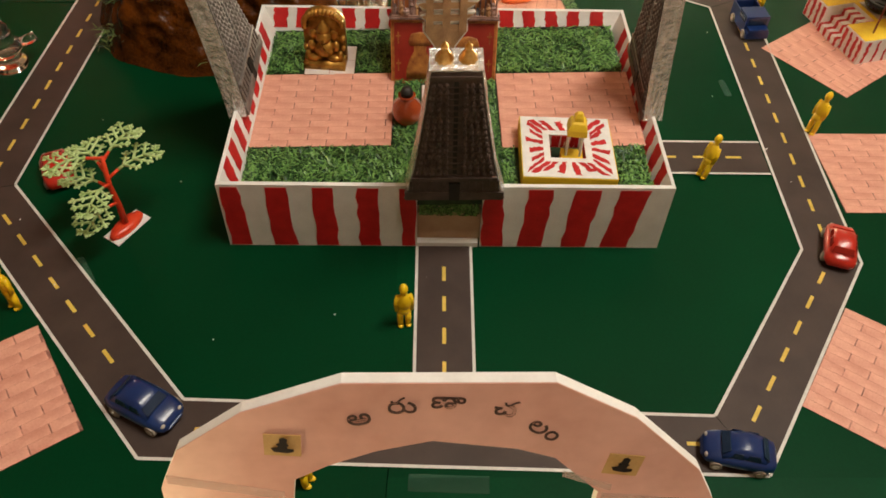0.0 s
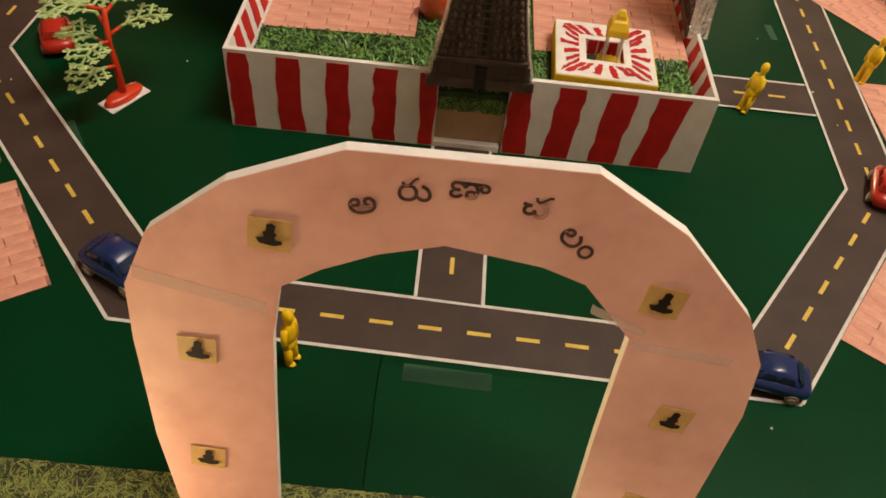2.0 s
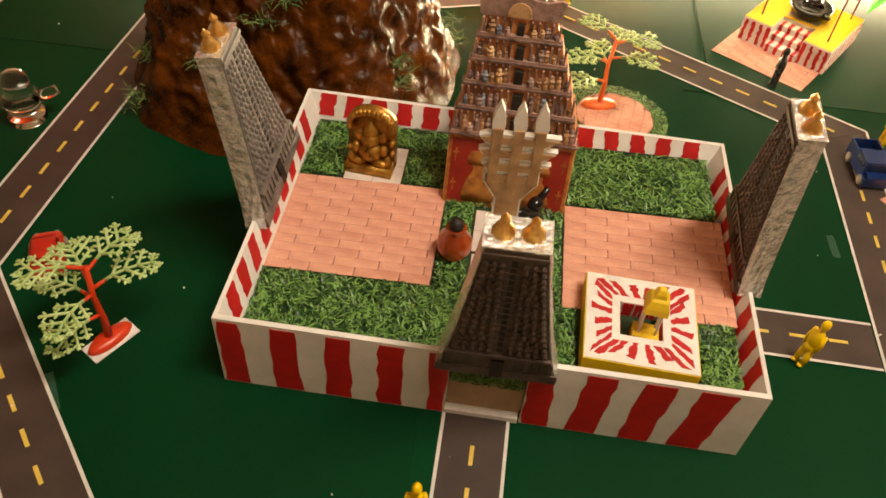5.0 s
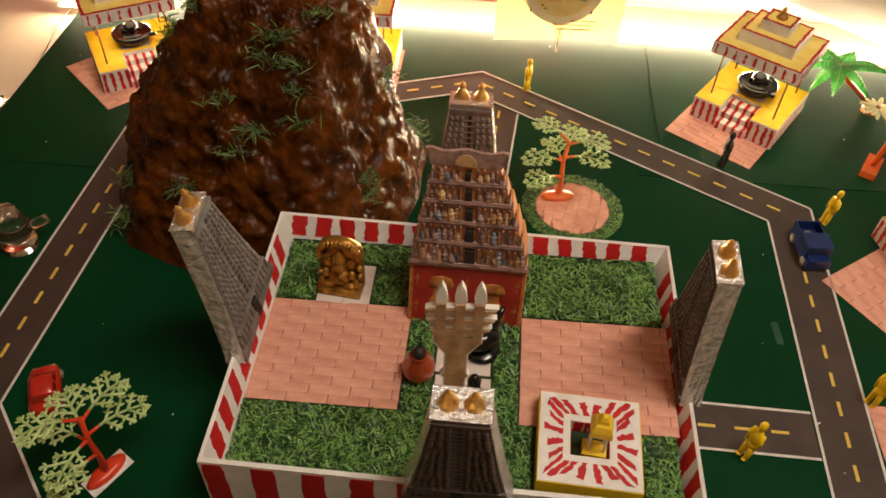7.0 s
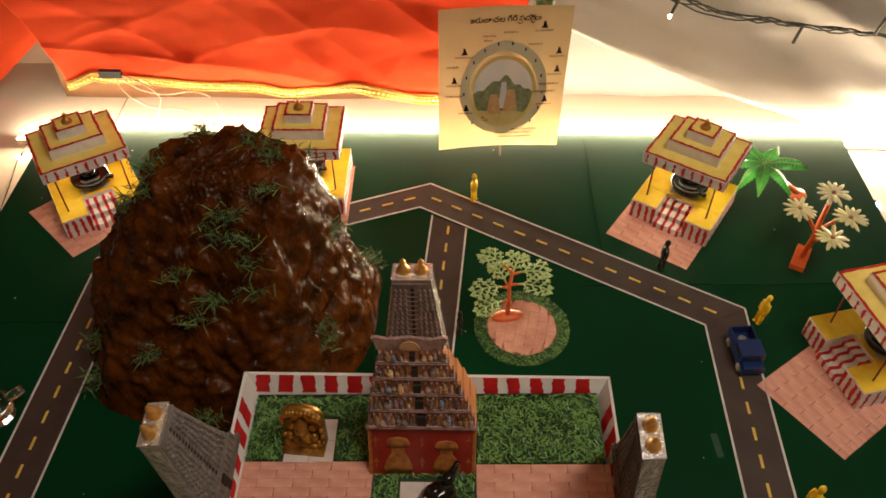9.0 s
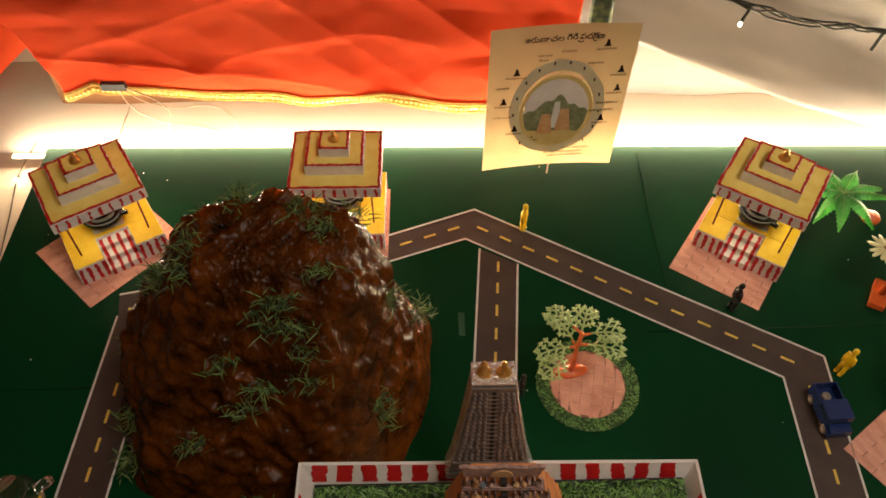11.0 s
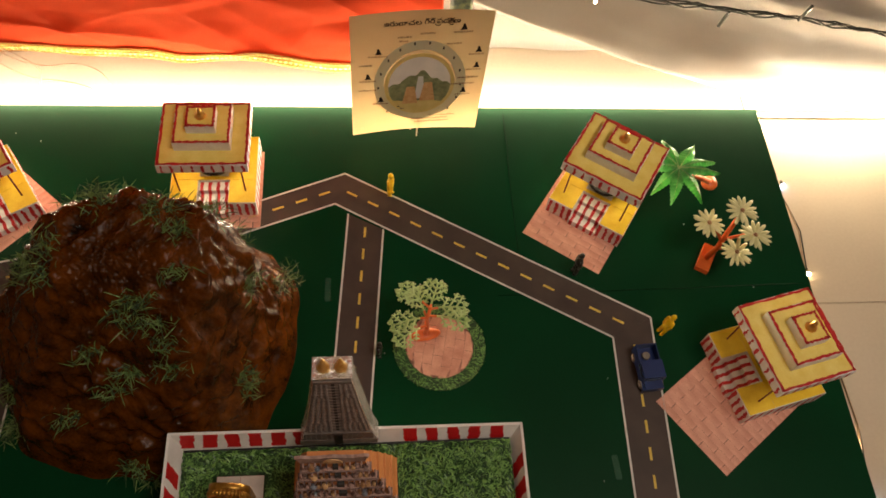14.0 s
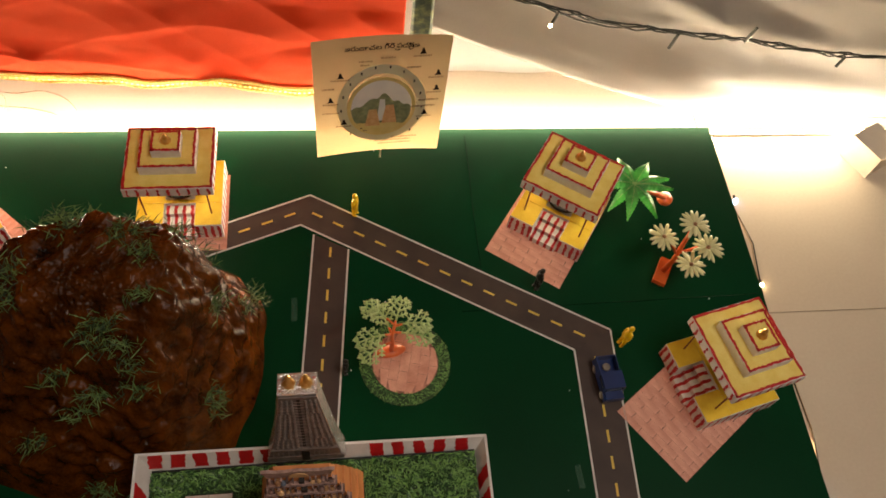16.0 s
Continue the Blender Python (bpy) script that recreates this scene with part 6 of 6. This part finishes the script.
    for u, v in ((0.145, 0.205), (0.168, 0.165), (0.168, 0.135), (0.155, 0.083), (0.036, 0.166), (0.022, 0.12), (0.040, 0.070), (0.068, 0.055)):
        q = bow(u) - 0.0014
        bm = slab(bmesh.new(), [(u - 0.0045, q, v), (u + 0.005, q, v), (u + 0.003, q, v + 0.0045), (u + 0.0012, q, v + 0.0105), (u - 0.0012, q, v + 0.0105), (u - 0.002, q, v + 0.004)], (0, -0.0002, 0))
        part("dark_mark", bm, INK, p)
        print_line(u, v - 0.0055, rng.uniform(0.019, 0.026))
    for k in range(14):
        a = radians(-40 + 20 * k)
        u, v = cx + 0.057 * math.cos(a), cz + 0.082 * math.sin(a)
        part("dot_mark", box(bmesh.new(), u - 0.0011, u + 0.0011, bow(u) - 0.0016, bow(u) - 0.0014, v - 0.0025, v + 0.0025), INK, p)
    for u, v, ln in ((0.07, 0.192, 0.018), (0.1, 0.197, 0.02), (0.115, 0.024, 0.06), (0.118, 0.017, 0.055), (0.135, 0.178, 0.02), (0.16, 0.113, 0.03), (0.155, 0.1, 0.036), (0.022, 0.096, 0.024), (0.02, 0.146, 0.018), (0.07, 0.185, 0.014), (0.13, 0.031, 0.04)):
        print_line(u, v, ln)
    for word, u, dv in (("అరుణాచల", 0.0655, 0.0), ("గిరి", 0.1005, 0.0012), ("ప", 0.1135, 0.0015), ("దక", 0.1245, 0.0018), ("ిణ", 0.1350, 0.002)):
        for k in range(2):
            lettering("title", word, 0.0117, INK, p, pose(u + 0.0004 * k, bow(u) - 0.0012 - 0.00006 * k, 0.218 + dv, 90, 0, 0) @ pose(0, 0, 0, 0, 0, 1.5), "dark bold printed heading")
    for u, a0, a1, rr in ((0.1115, 200, 330, 0.0036), (0.1285, 150, 340, 0.0024)):
        arc = [(u + rr * math.cos(radians(a0 + (a1 - a0) * k / 8)), bow(u) - 0.0012, 0.2152 + rr * math.sin(radians(a0 + (a1 - a0) * k / 8))) for k in range(9)]
        part("title_hook", tube(bmesh.new(), arc, 0.0006, 5), INK, p)
    part("stick", tube(bmesh.new(), [(0.096, 0.006, -0.0218), (0.096, 0.006, 0.2)], 0.0012, 8), WIRE, p, "thin wooden stick")


build_poster()


# ---- lights and wires on the floor ----
def led_strip(x0, x1, y, z, label):
    s = thing("led_strip", pose(0, 0, 0), label, "light strip")
    part("tape", finish(box(bmesh.new(), x0, x1, y - 0.006, y + 0.006, z, z + 0.002)), PAPER, s, "white plastic backing")
    part("light_bar", box(bmesh.new(), x0, x1, y - 0.004, y + 0.004, z + 0.0021, z + 0.0036), LED, s, "glowing warm light strip")


led_strip(-0.70, 1.0, 0.824, FLOOR_Z, "warm glowing light strip lying behind the board")
led_strip(-0.55, -0.17, -0.385, FLOOR_Z, "warm glowing light strip lying before the board")
led_strip(-0.03, 0.12, -0.39, FLOOR_Z, "short warm glowing light strip lying before the board")
# added band: the board's card edge, painted in the orange of the light strip
skirt = thing("front_edge", pose(0, 0, 0), "board's cardboard front edge, coloured as if lit orange, with crumpled plastic", "paper strip")
part("lit_edge_band", finish(box(bmesh.new(), BX0, BX1, BY0 - 0.0016, BY0 - 0.0004, FLOOR_Z, -0.0006), 0.0003, 1), LIT_CARD, skirt)
rng = random.Random(19)
for x0, x1 in ((-0.16, 0.02), (0.05, 0.2)):
    part("plastic_wrap", tube(bmesh.new(), [(x0 + (x1 - x0) * k / 14, BY0 - 0.005 + rng.uniform(-0.001, 0.001), -0.012 + rng.uniform(-0.002, 0.002)) for k in range(15)], 0.0036, 7), PLASTIC, skirt, "crumpled clear plastic")


def garland(points, bulbs, label, z=FLOOR_Z):
    g = thing("string_lights", pose(0, 0, 0), label, "string lights", "string lights")
    rng = random.Random(14)
    for k in range(2):
        part("cable", tube(bmesh.new(), [Vector(p) + Vector((rng.uniform(-0.003, 0.003), rng.uniform(-0.003, 0.003), rng.uniform(0, 0.002))) for p in points], 0.0011, 6), WIRE if k else CABLE, g, smooth=True)
    for x, y, zz, mat in bulbs:
        b = part("bulb", ball(bmesh.new(), (x, y, zz + 0.0032), (0.003, 0.003, 0.0032), 10), mat, g, "tiny glowing bulb", smooth=True)
        part("socket", lathe(bmesh.new(), [(0.002, 0), (0.002, 0.007)], 8, (x, y + 0.003, zz + 0.0015), Matrix.Rotation(radians(-90), 3, "X")), CABLE, b)
    return g


fz = FLOOR_Z + 0.0015
side_pts = [(0.668 + 0.01 * math.sin(k * 1.7), -0.3 + 0.075 * k, fz) for k in range(16)]
garland(side_pts, [(0.669, 0.526, fz, BULB_WARM), (0.66, 0.279, fz, BULB_WARM), (0.672, 0.682, fz, BULB_BLUE), (0.664, 0.2, fz, BULB_BLUE), (0.675, 0.03, fz, BULB_WARM)], "thin string of small bulbs along the board's side")
side_pts = [(-0.668 + 0.01 * math.sin(k * 1.3), -0.2 + 0.075 * k, fz) for k in range(15)]
garland(side_pts, [(-0.673, 0.563, fz, BULB_WARM), (-0.678, 0.772, fz, BULB_WARM), (-0.67, 0.35, fz, BULB_WARM)], "thin string of small warm bulbs along the board's far side")

cab = thing("string_lights", pose(0, 0, 0), "dark cable of string lights pinned over the white cloth", "string lights", "string lights")
KNOTS = ((0.25, 0.344, 0.428, 0.537, 0.659, 0.793, 0.902, 1.2), (0.252, 0.223, 0.198, 0.181, 0.166, 0.140, 0.131, 0.12))
for k in range(4):
    run = []
    for i in range(61):
        x = 0.25 + 0.95 * i / 60
        slack = (0.0035 * math.sin(i * 0.8 + 1.9 * k) + 0.002 * math.sin(i * 1.7 + k)) * (1 if k < 3 else 0.4)
        dip = -0.012 * math.sin(math.pi * min(1.0, max(0.0, (x - 0.33) / 0.15))) if k == 3 else 0.0
        run.append((x, 0.842 + 0.0015 * k, float(np.interp(x, *KNOTS)) + slack + dip))
    part("cable", tube(bmesh.new(), run, 0.0013, 6), CABLE, cab, smooth=True)
for x, dx, dz, mat in ((0.348, -0.007, -0.02, BULB_WARM), (0.538, -0.006, -0.026, None), (0.648, 0.006, 0.03, None), (0.83, -0.006, -0.02, None)):
    z = float(np.interp(x, *KNOTS))
    holder = part("bulb_holder", tube(bmesh.new(), [(x, 0.84, z), (x + dx, 0.838, z + dz)], 0.0026, 8), CABLE, cab, "dark bulb holder")
    if mat:
        part("bulb", ball(bmesh.new(), (x + dx * 1.2, 0.8375, z + dz * 1.2), (0.0025, 0.0025, 0.0035), 10), mat, holder, smooth=True)

wire = thing("loose_wire", pose(0, 0, 0), "loose cream wire with a small dark connector", "wire")
for path in (((-0.52, 0.868, 0.068), (-0.485, 0.86, 0.046), (-0.44, 0.85, 0.044), (-0.395, 0.845, 0.054), (-0.365, 0.84, 0.046), (-0.352, 0.835, 0.018), (-0.36, 0.835, -0.02)), ((-0.525, 0.868, 0.068), (-0.51, 0.86, 0.038), (-0.47, 0.85, 0.018), (-0.42, 0.84, 0.022), (-0.385, 0.838, 0.008), (-0.37, 0.835, -0.022)), ((-0.515, 0.866, 0.07), (-0.47, 0.85, 0.062), (-0.45, 0.845, 0.04), (-0.458, 0.84, 0.01), (-0.45, 0.835, -0.022))):
    knots = [Vector(q) for q in path]
    knots = [knots[0] * 2 - knots[1]] + knots + [knots[-1] * 2 - knots[-2]]
    run = []
    for a, b, c, d in zip(knots, knots[1:], knots[2:], knots[3:]):
        for k in range(6):
            f = k / 6
            run.append(0.5 * (2 * b + (c - a) * f + (2 * a - 5 * b + 4 * c - d) * f * f + (3 * b - a - 3 * c + d) * f ** 3))
    part("wire", tube(bmesh.new(), run + [knots[-2]], 0.0010, 6), WIRE, wire, smooth=True)
part("connector", finish(box(bmesh.new(), -0.545, -0.51, 0.862, 0.870, 0.066, 0.078), 0.002), SHADE_AND_PLUG_BLACK, wire, "dark plastic connector")

carton = thing("small_carton", pose(0.93, 0.765, FLOOR_Z, 0, 0, 28), "small pale card carton on the floor", "box")
part("carton_body", finish(box(bmesh.new(), -0.03, 0.03, -0.03, 0.03, 0.0, 0.05), 0.001), PACK, carton)
part("carton_flap", slab(bmesh.new(), [(-0.03, -0.03, 0.0502), (0.03, -0.03, 0.0502), (0.03, -0.045, 0.07), (-0.03, -0.045, 0.07)], (0, 0, 0.001)), PACK, carton)

# ---- brick mats, last ----
brick_mat("brick_mat", -0.1195, 0.135, turf_z(-0.1195) + 0.0014, 0, 0.136, 0.115, "pink printed brick paper mat on the turf", -1.89)
brick_mat("brick_mat", 0.1215, 0.1305, turf_z(0.1215) + 0.0012, 0, 0.136, 0.117, "pink printed brick paper mat under the tank", -1.89)


def mat_from_corner(x, y, turn, w, d, label):
    """A mat whose front left corner lies at x, y; it runs w along its front and d back."""
    c = Vector((x, y, 0)) + Matrix.Rotation(radians(turn), 3, "Z") @ Vector((w / 2, d / 2, 0))
    brick_mat("brick_mat", c.x, c.y, 0.0003, turn, w, d, label)


mat_from_corner(0.244, 0.586, -34.3, 0.122, 0.15, "pink printed brick mat under a pavilion")
mat_from_corner(0.392, 0.332, -53.7, 0.122, 0.15, "pink printed brick mat under a pavilion")
mat_from_corner(-0.496, 0.527, 47.2, 0.148, 0.13, "pink printed brick mat under a pavilion")
mat_from_corner(-0.246, 0.596, 0.5, 0.122, 0.13, "pink printed brick mat under a pavilion")
mat_from_corner(0.398, 0.048, 0.5, 0.15, 0.121, "pink printed brick mat beside the road")
mat_from_corner(0.2845, -0.1705, -35.2, 0.15, 0.122, "pink printed brick mat beside the lower road")
mat_from_corner(-0.404, -0.277, 34.0, 0.15, 0.119, "pink printed brick mat beside the lower road")
